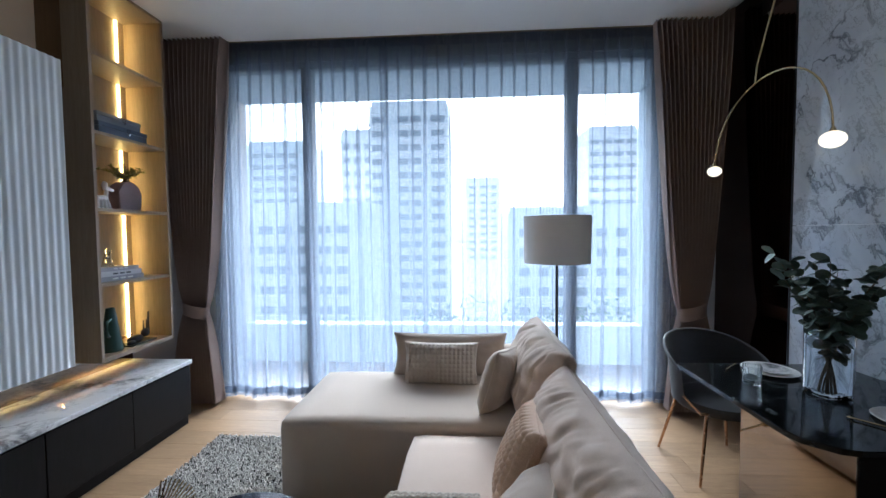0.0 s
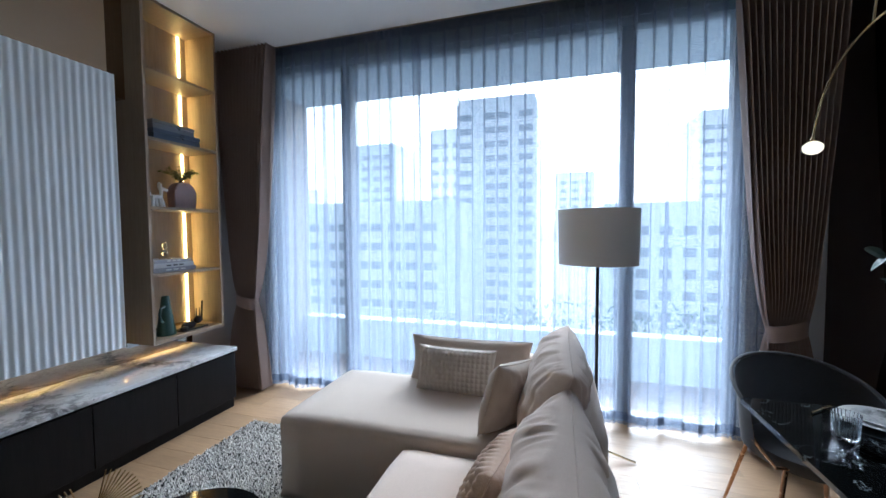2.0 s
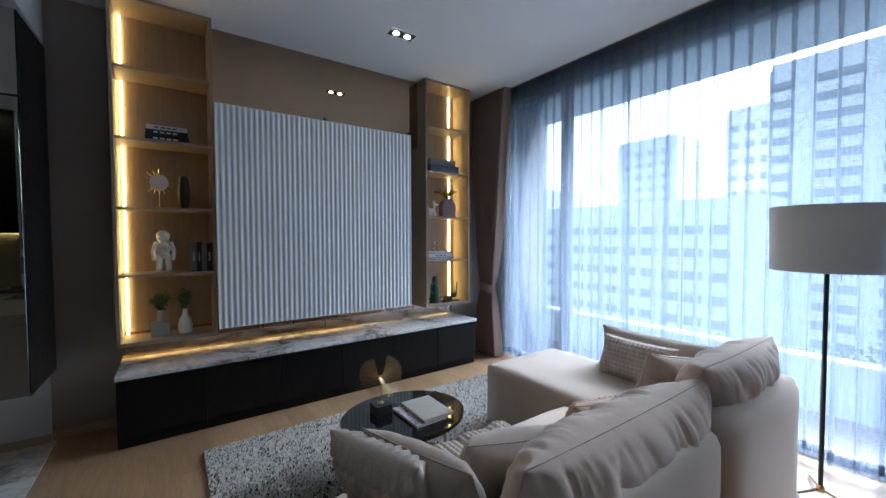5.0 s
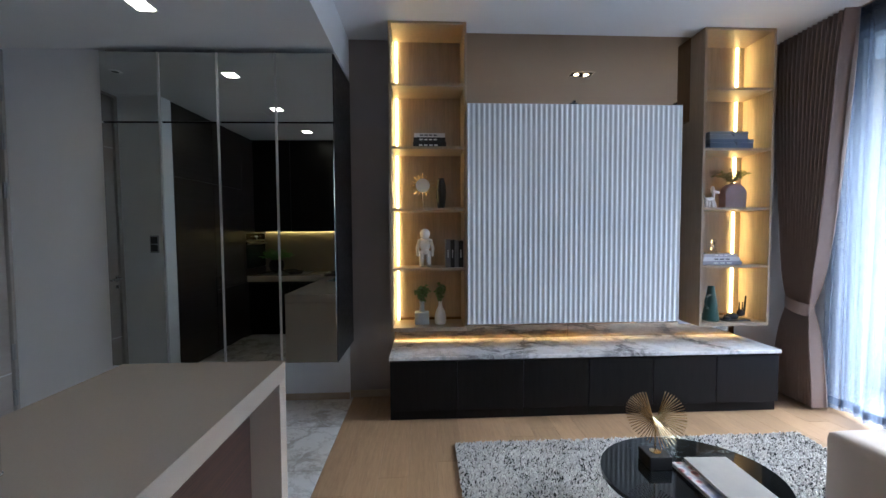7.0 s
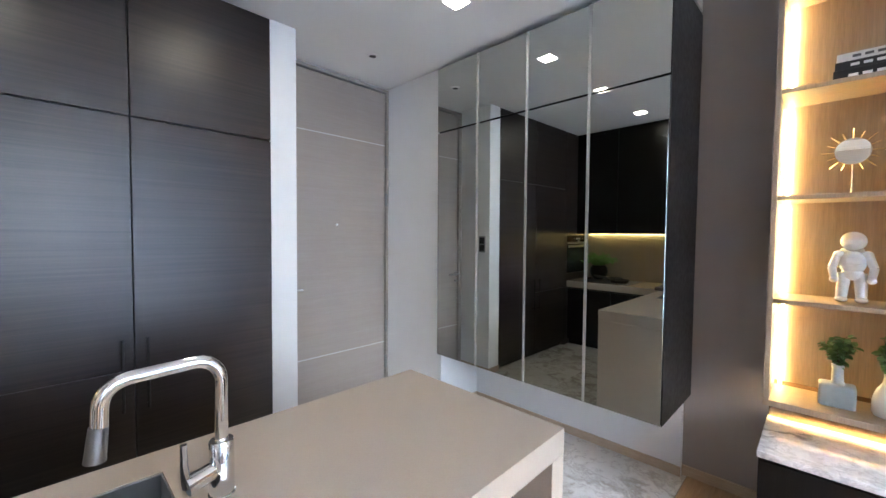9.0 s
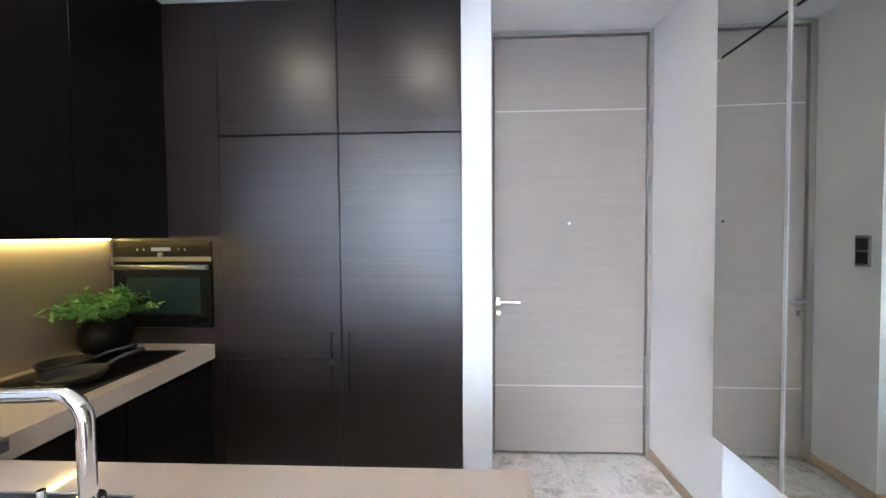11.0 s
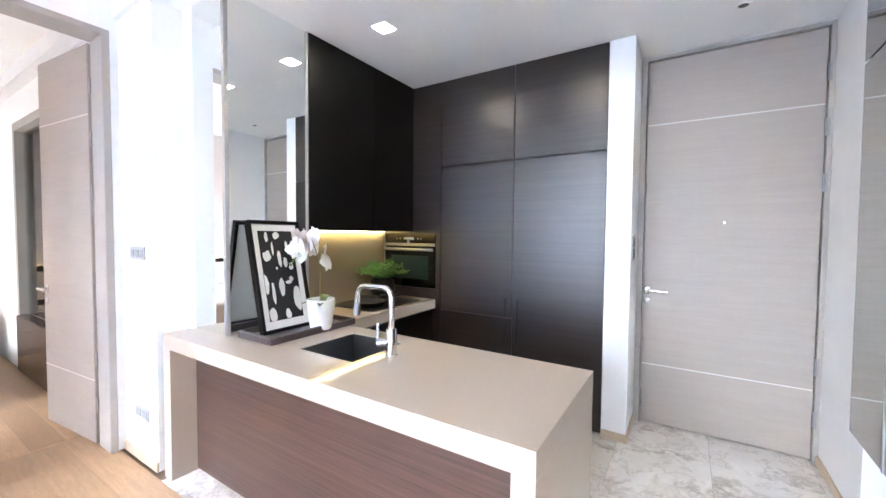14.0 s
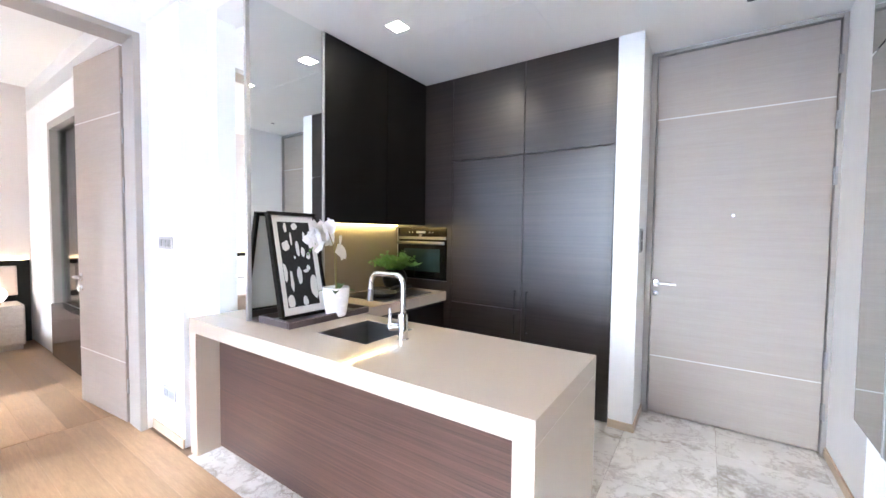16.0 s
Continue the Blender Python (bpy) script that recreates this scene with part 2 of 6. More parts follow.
M_DARKCAB = wood("dark_laminate", (.005, .0045, .0045), (.012, .010, .0095), (14, 14, .8), (.42, .52), .02, spec=.16)
M_MARBLE = marble("white_marble", (.82, .82, .82), (.66, .66, .67), (.16, .155, .16), 1.35, .06, .045, soft=.3)
M_MARBLE_WALL = marble("grey_marble", (.72, .75, .78), (.52, .55, .59), (.12, .13, .15), 1.6, .025, .02, rot=(0, 50, 10), soft=.45)
M_BLACKMARBLE = marble("black_marble", (.008, .009, .010), (.004, .005, .005), (.22, .25, .25), 1.3, .05, .004, soft=.06)
M_DRAPE = fabric("drape_cloth", (.215, .148, .122), (.315, .225, .188), 500, .85)
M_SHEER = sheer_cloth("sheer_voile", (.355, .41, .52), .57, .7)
M_HEM = sheer_cloth("sheer_hem", (.15, .18, .25), .35, .6)
M_SOFA = fabric("sofa_linen", (.50, .41, .335), (.63, .525, .44), 520)
M_CUSHION = fabric("cushion_twill", (.56, .44, .365), (.72, .585, .49), 460, bump=.5)
M_PILLOW = fabric("pillow_velvet", (.40, .325, .27), (.49, .41, .345), 700)
M_KNIT = fabric("knit_wool", (.46, .39, .33), (.60, .53, .46), 260)
M_PEACH = fabric("peach_knit", (.58, .40, .29), (.70, .50, .37), 260)
M_LAMPSHADE = fabric("lamp_shade_linen", (.74, .73, .71), (.84, .83, .81), 600, bump=.15)
M_CHAIR = fabric("chair_leather", (.055, .055, .06), (.085, .085, .09), 300, .6)
M_TALL = wood("dark_oak_veneer", (.004, .0028, .0028), (.036, .0235, .021), (.4, 30, 46), (.315, .335), 0, 0, .55, spec=.68)
M_BLACKCAB = plain("black_lacquer", (.0045, .004, .004), .33, 0, .02, 2, spec=.22)
M_WENGE = wood("wenge_panel", (.016, .008, .0065), (.120, .066, .050), (.35, 40, 60), (.4, .5), .05, 0, .6)
M_DOOR = wood("door_veneer", (.325, .28, .245), (.37, .322, .284), (.8, 12, 16), (.46, .46), 0, 0, .7)
M_FRAMEP = paint("door_frame_paint", (.36, .33, .30), .5)
M_QUARTZ = plain("beige_quartz", (.50, .425, .35), .06, 0, .05, 160)
M_SPLASH = plain("backsplash_glass", (.30, .255, .20), .2, 0, .05, 3)
M_STEEL = plain("brushed_steel", (.30, .30, .30), .36, 1.0, .03, 3)
M_INLAY = plain("inlay_grey", (.60, .585, .57), .4, 0, .03, 3)
M_PROFILE = plain("anodised_profile", (.42, .42, .41), .42, .35, .04, 3)
M_CHROME = plain("chrome", (.82, .83, .84), .06, 1.0, .01, 2)
M_ALU = plain("aluminium", (.48, .48, .47), .3, 1.0, .06, 30)
M_FRAMEALU = plain("window_frame_grey", (.16, .175, .195), .45, 0, .08, 12)
M_BRASS = plain("brass", (.66, .50, .27), .2, 1.0, .1, 40)
M_COPPER = plain("copper_leg", (.58, .36, .22), .25, 1.0, .1, 40)
M_BLACK = plain("black_metal", (.012, .012, .013), .4, 0, .1, 40)
M_MATTEBLACK = plain("matte_black", (.015, .015, .016), .55, 0, .2, 30)
M_MIRROR = mirror("silver_mirror", (.90, .93, .915))
M_MIRROR_GREY = mirror("grey_mirror", (.56, .58, .55))
M_MIRROR_DARK = mirror("black_mirror", (.125, .090, .080))
M_MIRROR_BRONZE = mirror("bronze_mirror", (.30, .25, .20), .04)
M_MIRROR_BROWN = mirror("brown_mirror", (.42, .32, .225), .02)
M_PANE = clear_glass("window_pane")
M_GLASS = thick_glass("table_glass", (.93, .97, 1.0))
M_LED = glow("warm_led", (1.0, .66, .21), 3.0)
M_LED_LOW = glow("warm_led_low", (1.0, .62, .20), 6.5)
M_COVE = glow("cove_led", (1.0, .68, .30), 0.4)
M_LED_K = glow("kitchen_led", (1.0, .72, .24), 0.75)
M_LIGHT = glow("downlight_glow", (1.0, .84, .60), 3.2)
M_GLOBE = glow("opal_globe", (1.0, .86, .58), 0.20)
M_CERAMIC = plain("white_ceramic", (.78, .77, .75), .25, 0, .05, 30)
M_LEAF = wood("leaf_green", (.05, .11, .03), (.13, .22, .07), (6, 6, 6), (.4, .6), .1)
M_LEAF_DARK = wood("eucalyptus_leaf", (.030, .055, .040), (.07, .11, .08), (6, 6, 6), (.4, .55), .1)
M_LEAF_BRIGHT = wood("fern_green", (.06, .17, .03), (.16, .32, .07), (6, 6, 6), (.4, .6), .1)
M_STEM = plain("stem_brown", (.10, .07, .04), .7)
M_MOUNT = plain("mount_card", (.80, .79, .77), .7, 0, .03, 60)
M_PAPER = plain("book_paper", (.62, .60, .57), .7, 0, .06, 60)

# ---- structure ----
def struct(name, bm, mat, label, smooth=False):
    return single(name, bm, mat, label, kind="structure", smooth=smooth)


def boxes(*rows):
    bm = bmesh.new()
    for r in rows:
        B(*r, bm=bm)
    return bm


# walls: television side (west), kitchen side (south), window side (north), dining side (east)
struct("wall_west", boxes((-2.62, -2.46, -3.2, 5.0, -.1, 3.45)), M_TAUPE, "taupe painted wall behind the shelves")
struct("wall_west_panel", boxes((-2.459, -2.302, .531, 2.601, 2.55, 3.309)), M_MIRROR_BROWN, "bronze tinted mirror strip above the fluted board")
struct("wall_hall", boxes((-2.459, -1.93, -3.0, -2.24, 0, 2.945), (-2.456, -2.42, -2.24, -.54, 0, .62)), M_WHITE, "white wall beside the entrance door")
struct("wall_south", boxes((-2.46, -1.934, -3.2, -3.0, 0, 2.945), (-.814, 1.8, -3.2, -3.0, 0, 2.945), (-1.934, -.814, -3.2, -3.0, 2.932, 2.945),
                           (-1.934, -.814, -3.26, -3.2, 0, 2.945)), M_WHITE, "white wall round the entrance door")
struct("column", boxes((-.805, -.632, -3.0, -2.556, 0, 2.945)), M_WHITE, "white column between cabinets and door")
struct("wall_kitchen_end", boxes((1.53, 1.66, -3.0, -.72, 0, 2.945), (1.64, 2.149, -.72, -.543, 0, 3.31)), M_WHITE, "white wall at the end of the counter")
struct("wall_bedroom", boxes((2.15, 2.33, -.543, -.49, 0, 3.31), (2.15, 2.33, -.49, .52, 2.856, 3.31), (2.15, 2.33, .52, .60, 0, 3.31),
                             (2.15, 2.75, .60, .72, 0, 3.31)), M_WHITE, "white wall with the bedroom doorway")
struct("wall_east", boxes((2.62, 2.75, .72, 3.85, 0, 3.45)), M_WHITE, "white wall behind the marble panel")
struct("wall_north", boxes((-2.62, -2.0, 3.80, 3.95, -.1, 3.45), (2.1, 2.75, 3.80, 3.95, -.1, 3.45)), M_WHITE,
       "wall round the balcony window")
struct("window_header", boxes((-1.999, 2.099, 3.80, 3.95, 3.2, 3.45)), M_FRAMEALU, "dark grey panel over the balcony window")
struct("ceiling", boxes((-2.46, 2.42, -.511, 3.62, 3.31, 3.449), (2.42, 2.62, .72, 3.80, 3.43, 3.45), (-2.46, 2.42, 3.62, 3.80, 3.43, 3.45), (2.15, 2.62, -.54, .72, 3.31, 3.40)), M_CEIL,
       "white ceiling with a curtain recess")
struct("ceiling_kitchen", boxes((-2.46, 1.8, -3.2, -.545, 2.945, 3.05), (-2.46, 2.149, -.545, -.512, 2.945, 3.45)), M_CEIL, "lower white kitchen ceiling with its edge")
struct("floor_slab", boxes((-2.62, 6.3, -3.3, 3.95, -.2, -.014)), M_JOINT, "screed under the floor boards")
# thin dark brown sheet; its lowest centimetre shows below the ceiling edge
struct("recess_edge_strip", boxes((-2.46, 2.42, 3.612, 3.619, 3.30, 3.43)), M_BROWN, "thin dark brown strip along the edge of the curtain recess")

# skirtings
struct("baseboard", boxes((-2.459, -2.447, -.54, -.125, 0, .065), (-2.42, -2.408, -2.24, -.54, 0, .06), (-2.42, -1.918, -2.24, -2.228, 0, .06), (-1.93, -1.918, -2.995, -2.24, 0, .06),
                           (-.805, -.632, -2.556, -2.544, 0, .06), (-.817, -.805, -2.99, -2.544, 0, .06), (1.64, 2.15, -.543, -.531, 0, .065)), M_SKIRT, "light oak skirting along the white walls")

# window to the balcony
win = thing("window_1", 0, 3.85, 0, "grey aluminium sliding window to the balcony", "window", kind="structure")
for x0, x1 in ((-2.0, -1.93), (-1.215, -1.12), (1.275, 1.375), (2.03, 2.1)):
    part("mullion", B(x0, x1, 3.82, 3.93, .05, 3.14, .004), M_FRAMEALU, win)
part("head_rail", B(-2.0, 2.1, 3.815, 3.935, 3.14, 3.2, .004), M_FRAMEALU, win)
part("sill_rail", B(-2.0, 2.1, 3.815, 3.935, 0, .05, .004), M_FRAMEALU, win)
for x0, x1 in ((-1.93, -1.215), (-1.12, 1.275), (1.375, 2.03)):
    ob = part("pane", B(x0, x1, 3.866, 3.874, .05, 3.14), M_PANE, win)
    ob.visible_shadow = False

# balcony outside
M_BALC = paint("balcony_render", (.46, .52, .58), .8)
struct("balcony_floor", boxes((-2.62, 2.75, 3.95, 5.05, -.2, -.05)), paint("balcony_tile", (.17, .135, .115), .6), "tiled balcony floor")
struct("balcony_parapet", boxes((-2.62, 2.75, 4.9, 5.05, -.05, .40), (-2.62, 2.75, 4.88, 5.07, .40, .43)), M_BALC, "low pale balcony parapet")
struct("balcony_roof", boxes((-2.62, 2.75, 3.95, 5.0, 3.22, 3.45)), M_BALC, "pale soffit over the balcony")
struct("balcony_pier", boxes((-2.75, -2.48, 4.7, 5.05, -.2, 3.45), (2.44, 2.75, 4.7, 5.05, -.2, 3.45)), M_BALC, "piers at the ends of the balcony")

# bedroom shell
struct("bedroom_wall_far", boxes((6.1, 6.25, -.65, 3.95, 0, 3.35)), paint("bedroom_wall", (.72, .66, .63), .7), "pale pinkish bedroom wall")
struct("bedroom_wall_side", boxes((2.33, 2.75, -.66, -.54, 0, 3.28), (5.0, 6.1, -.66, -.54, 0, 3.28), (2.75, 5.0, -.66, -.54, 2.66, 3.28)), M_WHITE, "white bedroom wall with the bathroom window")
struct("bedroom_ceiling", boxes((2.33, 6.25, -.66, .60, 3.28, 3.45), (2.75, 6.25, .6, 3.95, 3.28, 3.45)), M_CEIL, "white bedroom ceiling")
struct("bedroom_wall_window", boxes((2.75, 4.1, 3.80, 3.95, 0, 3.3), (5.0, 6.25, 3.80, 3.95, 0, 3.3), (4.1, 5.0, 3.80, 3.95, 2.7, 3.3), (4.1, 5.0, 3.80, 3.95, 0, .4)), M_WHITE, "bedroom outer wall round its window")
struct("bathroom_shell", boxes((2.3, 6.25, -2.4, -2.3, 0, 3.0), (2.2, 2.3, -2.4, -.66, 0, 3.0), (6.1, 6.25, -2.4, -.66, 0, 3.0), (2.2, 6.25, -2.4, -.66, 2.8, 2.9), (2.2, 6.25, -2.3, -.66, -.15, -.02)),
       paint("bathroom_wall", (.62, .66, .65), .4), "pale bathroom walls behind the glass")

# shared outlines of a leaf door
def leaf_door(name, label, frame_bm, leaf_boxes, strips, mat=M_DOOR):
    d = thing(name, 0, 0, 0, label, "door", kind="structure")
    part("door_frame", frame_bm, M_FRAMEP, d)
    for b in leaf_boxes:
        part("door_leaf", B(*b, .003), mat, d)
    for s in strips:
        part("inlay_strip", B(*s), M_INLAY, d)
    return d


# entrance door
fr = bmesh.new()
for r in ((-.85, -.806, -3.04, -2.975, 0, 2.932), (-1.930, -1.902, -3.04, -2.975, 0, 2.932), (-1.902, -.85, -3.04, -2.975, 2.905, 2.932)):
    B(*r, .003, 1, fr)
ent = leaf_door("door_1", "closed taupe veneered entrance door", fr, [(-1.896, -.856, -3.04, -2.996, .012, 2.897)],
                [(-1.894, -.858, -2.9965, -2.9945, z - .004, z + .004) for z in (2.403, .488)])
for z in (2.606, 2.248, 1.882, .649, .294):
    hb = C((-1.899, -2.985, z - .06), (-1.899, -2.985, z + .06), .008, n=10)
    B(-1.915, -1.902, -2.99, -2.974, z - .06, z + .06, .001, 1, hb)
    part("hinge", hb, M_STEEL, ent)
h = B(-.905, -.868, -2.996, -2.986, 1.055, 1.115, .004, 1)
C((-.887, -2.99, 1.092), (-.887, -2.94, 1.092), .011, bm=h)
tube([(-.887, -2.942, 1.092), (-.90, -2.938, 1.091), (-1.03, -2.938, 1.087)], .0105, 12, h)
part("door_handle", h, M_CHROME, ent, "chrome lever handle", True)
h = B(-.905, -.868, -2.996, -2.986, .985, 1.025, .004, 1)
C((-.887, -2.99, 1.005), (-.887, -2.972, 1.005), .012, bm=h)
part("lock", h, M_CHROME, ent, "", True)
part("peephole", C((-1.376, -2.998, 1.629), (-1.376, -2.992, 1.629), .009, n=14), M_CHROME, ent, "", True)

# bedroom door, open
fr = bmesh.new()
for r in ((2.135, 2.345, -.495, -.452, 0, 2.856), (2.135, 2.345, .48, .523, 0, 2.856), (2.135, 2.345, -.452, .48, 2.815, 2.856)):
    B(*r, .003, 1, fr)
bed_door = leaf_door("door_2", "open taupe veneered bedroom door", fr, [(2.36, 3.16, -.450, -.404, .012, 2.81)],
                     [(2.362, 3.158, -.4045, -.4025, z - .004, z + .004) for z in (2.33, .47)])
for z in (2.52, 2.16, 1.80, .62, .29):
    hb = C((2.350, -.43, z - .06), (2.350, -.43, z + .06), .009, n=10)
    B(2.338, 2.36, -.445, -.41, z - .055, z + .055, .001, 1, hb)
    part("hinge", hb, M_STEEL, bed_door)
h = B(3.07, 3.115, -.404, -.394, 1.04, 1.10, .004, 1)
C((3.09, -.40, 1.075), (3.09, -.345, 1.075), .011, bm=h)
tube([(3.09, -.348, 1.075), (3.08, -.344, 1.075), (2.95, -.344, 1.072)], .0105, 12, h)
B(3.07, 3.115, -.404, -.395, .96, 1.0, .004, 1, h)
part("door_handle", h, M_CHROME, bed_door, "chrome lever handle", True)

SHIFT = Matrix.Translation((0, -.034, 0))
SWING = SHIFT @ Matrix.Translation((2.36, -.427, 0)) @ pose(0, 0, 0, 0, 0, 5.5) @ Matrix.Translation((-2.36, .427, 0))
for ob in bed_door.children:
    if ob.name.startswith("hinge"):
        ob.matrix_local = SHIFT
    elif not ob.name.startswith("door_frame"):
        ob.matrix_local = SWING

# bathroom window in the bedroom wall
bw = thing("window_2", 4, -.6, 0, "glazed bathroom partition over a glossy brown base", "window", kind="structure")
part("window_frame", boxes((2.75, 2.83, -.66, -.53, .55, 2.66), (4.92, 5.0, -.66, -.53, .55, 2.66), (2.83, 4.92, -.66, -.53, 2.58, 2.66)), M_FRAMEP, bw)
part("pane", boxes((2.83, 4.92, -.61, -.60, .63, 2.58)), clear_glass("bath_glass", (.80, .88, .87)), bw)
part("base_panel", B(2.75, 4.9, -.66, -.50, .02, .62, .006), plain("glossy_brown", (.05, .032, .026), .08, 0, .2, 4), bw, "glossy dark brown base panel")

# outside: ground, road and buildings
GROUND = -42.0
struct("ground", boxes((-900, 900, -60, 1500, GROUND - 1, GROUND)), paint("city_ground", (.42, .415, .40), .9, .3), "hazy city ground far below")
M_FAC = paint("white_facade", (.87, .86, .84), .8, .06)
M_FAC2 = paint("grey_facade", (.76, .76, .76), .8, .08)
M_FAC3 = paint("glass_facade", (.60, .65, .68), .3, .1)
# glass colour lightened: the haze of distance is put into it
M_WINDOWS_HAZED = plain("far_window_hazed", (.27, .285, .31), .35, 0, .3, 2, spec=.25)
_shared = {}


def tower(label, cx, y0, w, d, top, cols, rows, pitch, wh, mat, z_first=None, ribs=True):
    t = thing("apartment_building", cx, y0 + d / 2, GROUND, label, "building")
    bm = B(cx - w / 2, cx + w / 2, y0, y0 + d, GROUND, top)
    part("wall", bm, mat, t)
    part("roof", boxes((cx - w / 2 + .3, cx + w / 2 - .3, y0 + .3, y0 + d - .3, top, top + .9)), mat, t)
    key = (round(wh[0], 2), round(wh[1], 2))
    if key not in _shared:
        b = B(-wh[0] / 2, wh[0] / 2, -.12, .12, -wh[1] / 2, wh[1] / 2)
        _shared[key] = mesh_of("window", b, M_WINDOWS_HAZED)
    z = top - pitch if z_first is None else z_first
    for r in range(rows):
        for x in cols:
            ob = new("window", _shared[key])
            ob.parent = t
            if isinstance(x, tuple):
                x, ob.scale.x = x
            ob.location = Vector((cx + x, y0 - .02, z - r * pitch)) - ORG[t.name]
        if ribs:
            part("floor_slab", B(cx - w / 2 - .25, cx + w / 2 + .25, y0 - .5, y0, z - r * pitch - wh[1] / 2 - .62, z - r * pitch - wh[1] / 2 - .25), mat, t)
    return t


tower("white apartment tower with rows of recessed windows", -9.9, 70, 14.2, 16, 24.5, ((-5.6, 1.5), (-1.1, 1.25), (1.2, 1.25), (5.2, 1.6)), 18, 2.5, (1.5, 1.1), M_FAC)
tower("pale grey apartment tower beside the white one", -25.6, 92, 8.0, 16, 25.5, (-2.6, 0, 2.6), 14, 3.2, (1.6, 1.3), M_FAC2, ribs=False)
tower("low white office block across the street", -31, 58, 34, 22, 5.5, (-14.5, -11.5, -8.5, -5.5, -2.5, .5, 3.5, 6.5, 9.5, 12.5), 6, 3.1, (2.2, 1.2), M_FAC, 2.2)
tower("low pale block across the street", 23, 62, 32, 20, 4.6, (-13.5, -10.5, -7.5, -4.5, -1.5, 1.5, 4.5, 7.5, 10.5, 13.5), 6, 3.1, (1.6, 1.3), M_FAC, 1.4)
tower("grey tower with close floor bands", 37, 100, 12, 14, 27, (-4.5, -1.5, 1.5, 4.5), 12, 3.0, (2.4, 1.0), M_FAC2)
tower("hazy glass tower far off", -60, 120, 18, 18, 30, (-6, -2, 2, 6), 10, 3.6, (2.6, 1.6), M_FAC3, ribs=False)
tower("hazy slender tower far off", 8, 180, 16, 16, 26, (-5, 0, 5), 10, 3.6, (2.6, 1.6), M_FAC2, ribs=False)
tower("pale block at the end of the street", -75, 75, 26, 18, 12, (-10, -6, -2, 2, 6, 10), 7, 3.2, (2.2, 1.4), M_FAC2, ribs=False)

# trees between the blocks
def city_tree(x, y, h, seed):
    rnd = random.Random(seed)
    t = thing("street_tree", x, y, GROUND, "hazy green street tree far below", "tree", "street trees")
    tr = C((x, y, GROUND), (x, y, GROUND + h * .55), .35, .18, 8)
    for k in range(5):
        a = k * 1.26 + rnd.random()
        C((x, y, GROUND + h * (.35 + .05 * k)), (x + math.cos(a) * h * .25, y + math.sin(a) * h * .25, GROUND + h * (.6 + .06 * k)), .14, .05, 6, tr)
    part("trunk", tr, M_STEM, t)
    verts, faces = [], []
    for k in range(1600):
        a, e, r = rnd.uniform(0, 6.283), rnd.uniform(-.6, 1.4), (rnd.random() ** .5) * h * .38
        p = Vector((x + r * math.cos(a) * math.cos(e), y + r * math.sin(a) * math.cos(e), GROUND + h * .68 + r * math.sin(e) * .8))
        q = Euler((rnd.uniform(0, 6), rnd.uniform(0, 6), rnd.uniform(0, 6))).to_matrix()
        s = rnd.uniform(.14, .3)
        i = len(verts)
        verts += [p + q @ Vector(v) * s - ORG[t.name] for v in ((-1, -.6, 0), (1, -.6, .2), (1, .6, 0), (-1, .6, .2))]
        faces.append((i, i + 1, i + 2, i + 3))
    me = bpy.data.meshes.new("crown")
    me.from_pydata(verts, [], faces)
    me.materials.append(M_LEAF)
    ob = new("crown", me)
    ob.parent = t


for k, (x, y) in enumerate(((-12, 52), (-4, 55), (3, 50), (10, 54), (-19, 50), (16, 48))):
    city_tree(x, y, 30 + 3 * (k % 3), k)

# ---- curtains ----
def sheer(name, x0, x1, y, z0, z1, folds, seed):
    rnd = random.Random(seed)
    ph = [rnd.uniform(0, 6.28) for _ in range(6)]
    t = thing(name, (x0 + x1) / 2, y, 0, "bluish white sheer curtain with pinch pleats", "curtain", "sheer curtains")

    lap = [rnd.choice((.1, .25, .45, .7, 1.0, 1.9)) for _ in range(folds + 2)]
    drift = [rnd.uniform(-1, 1) for _ in range(folds + 2)]

    def f(u, v):
        """Flat lengths of voile with a tuck folded back on itself in every pitch, widest below the heading."""
        c = min(int(u * folds), folds - 1)
        p = u * folds - c
        top = max(0.0, 1 - abs(v - .93) / .10) if v > .93 else max(0.0, 1 - (.93 - v) / .22)
        b = min(.30, .03 + .10 * lap[c] * (1 - .75 * v) + .10 * top * top)
        q = .45 + .12 * drift[c] * (1 - .7 * v) + .05 * math.sin(3 * v + ph[0] + c)
        if p < .40:
            x, d = (q + b) * p / .40, 0
        elif p < .60:
            x, d = q + b - 2 * b * (p - .40) / .20, (p - .40) / .20
        else:
            x, d = q - b + (1 - q + b) * (p - .60) / .40, 1
        roll = math.sin(math.pi * min(1, max(0, (p - .22) / .56)))
        y_ = y + .02 * math.sin(5 * u + ph[1]) * (1 - v) + .034 * (1 - v) ** 2 * math.sin(math.pi * u * folds * .62 + ph[3]) + (.018 + .012 * lap[c]) * (1 - .5 * v) * math.sin(2 * math.pi * p) * roll + .012 * math.sin(7.3 * c * p + ph[2]) * (1 - v)
        return Vector((x0 + (x1 - x0) * (c + x) / folds, y_, z0 + (z1 - z0) * v))
    n = folds * 20
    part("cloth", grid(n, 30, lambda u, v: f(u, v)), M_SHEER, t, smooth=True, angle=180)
    part("hem", grid(n, 1, lambda u, v: f(u, .011 + v * .019) + Vector((0, -.002, 0))), M_HEM, t, "denser grey-blue hem", True, 180)
    part("heading_tape", grid(n, 1, lambda u, v: f(u, .972 + v * .028) + Vector((0, .003, 0))), M_HEM, t, smooth=True, angle=180)
    return t


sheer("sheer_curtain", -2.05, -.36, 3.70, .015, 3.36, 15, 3)
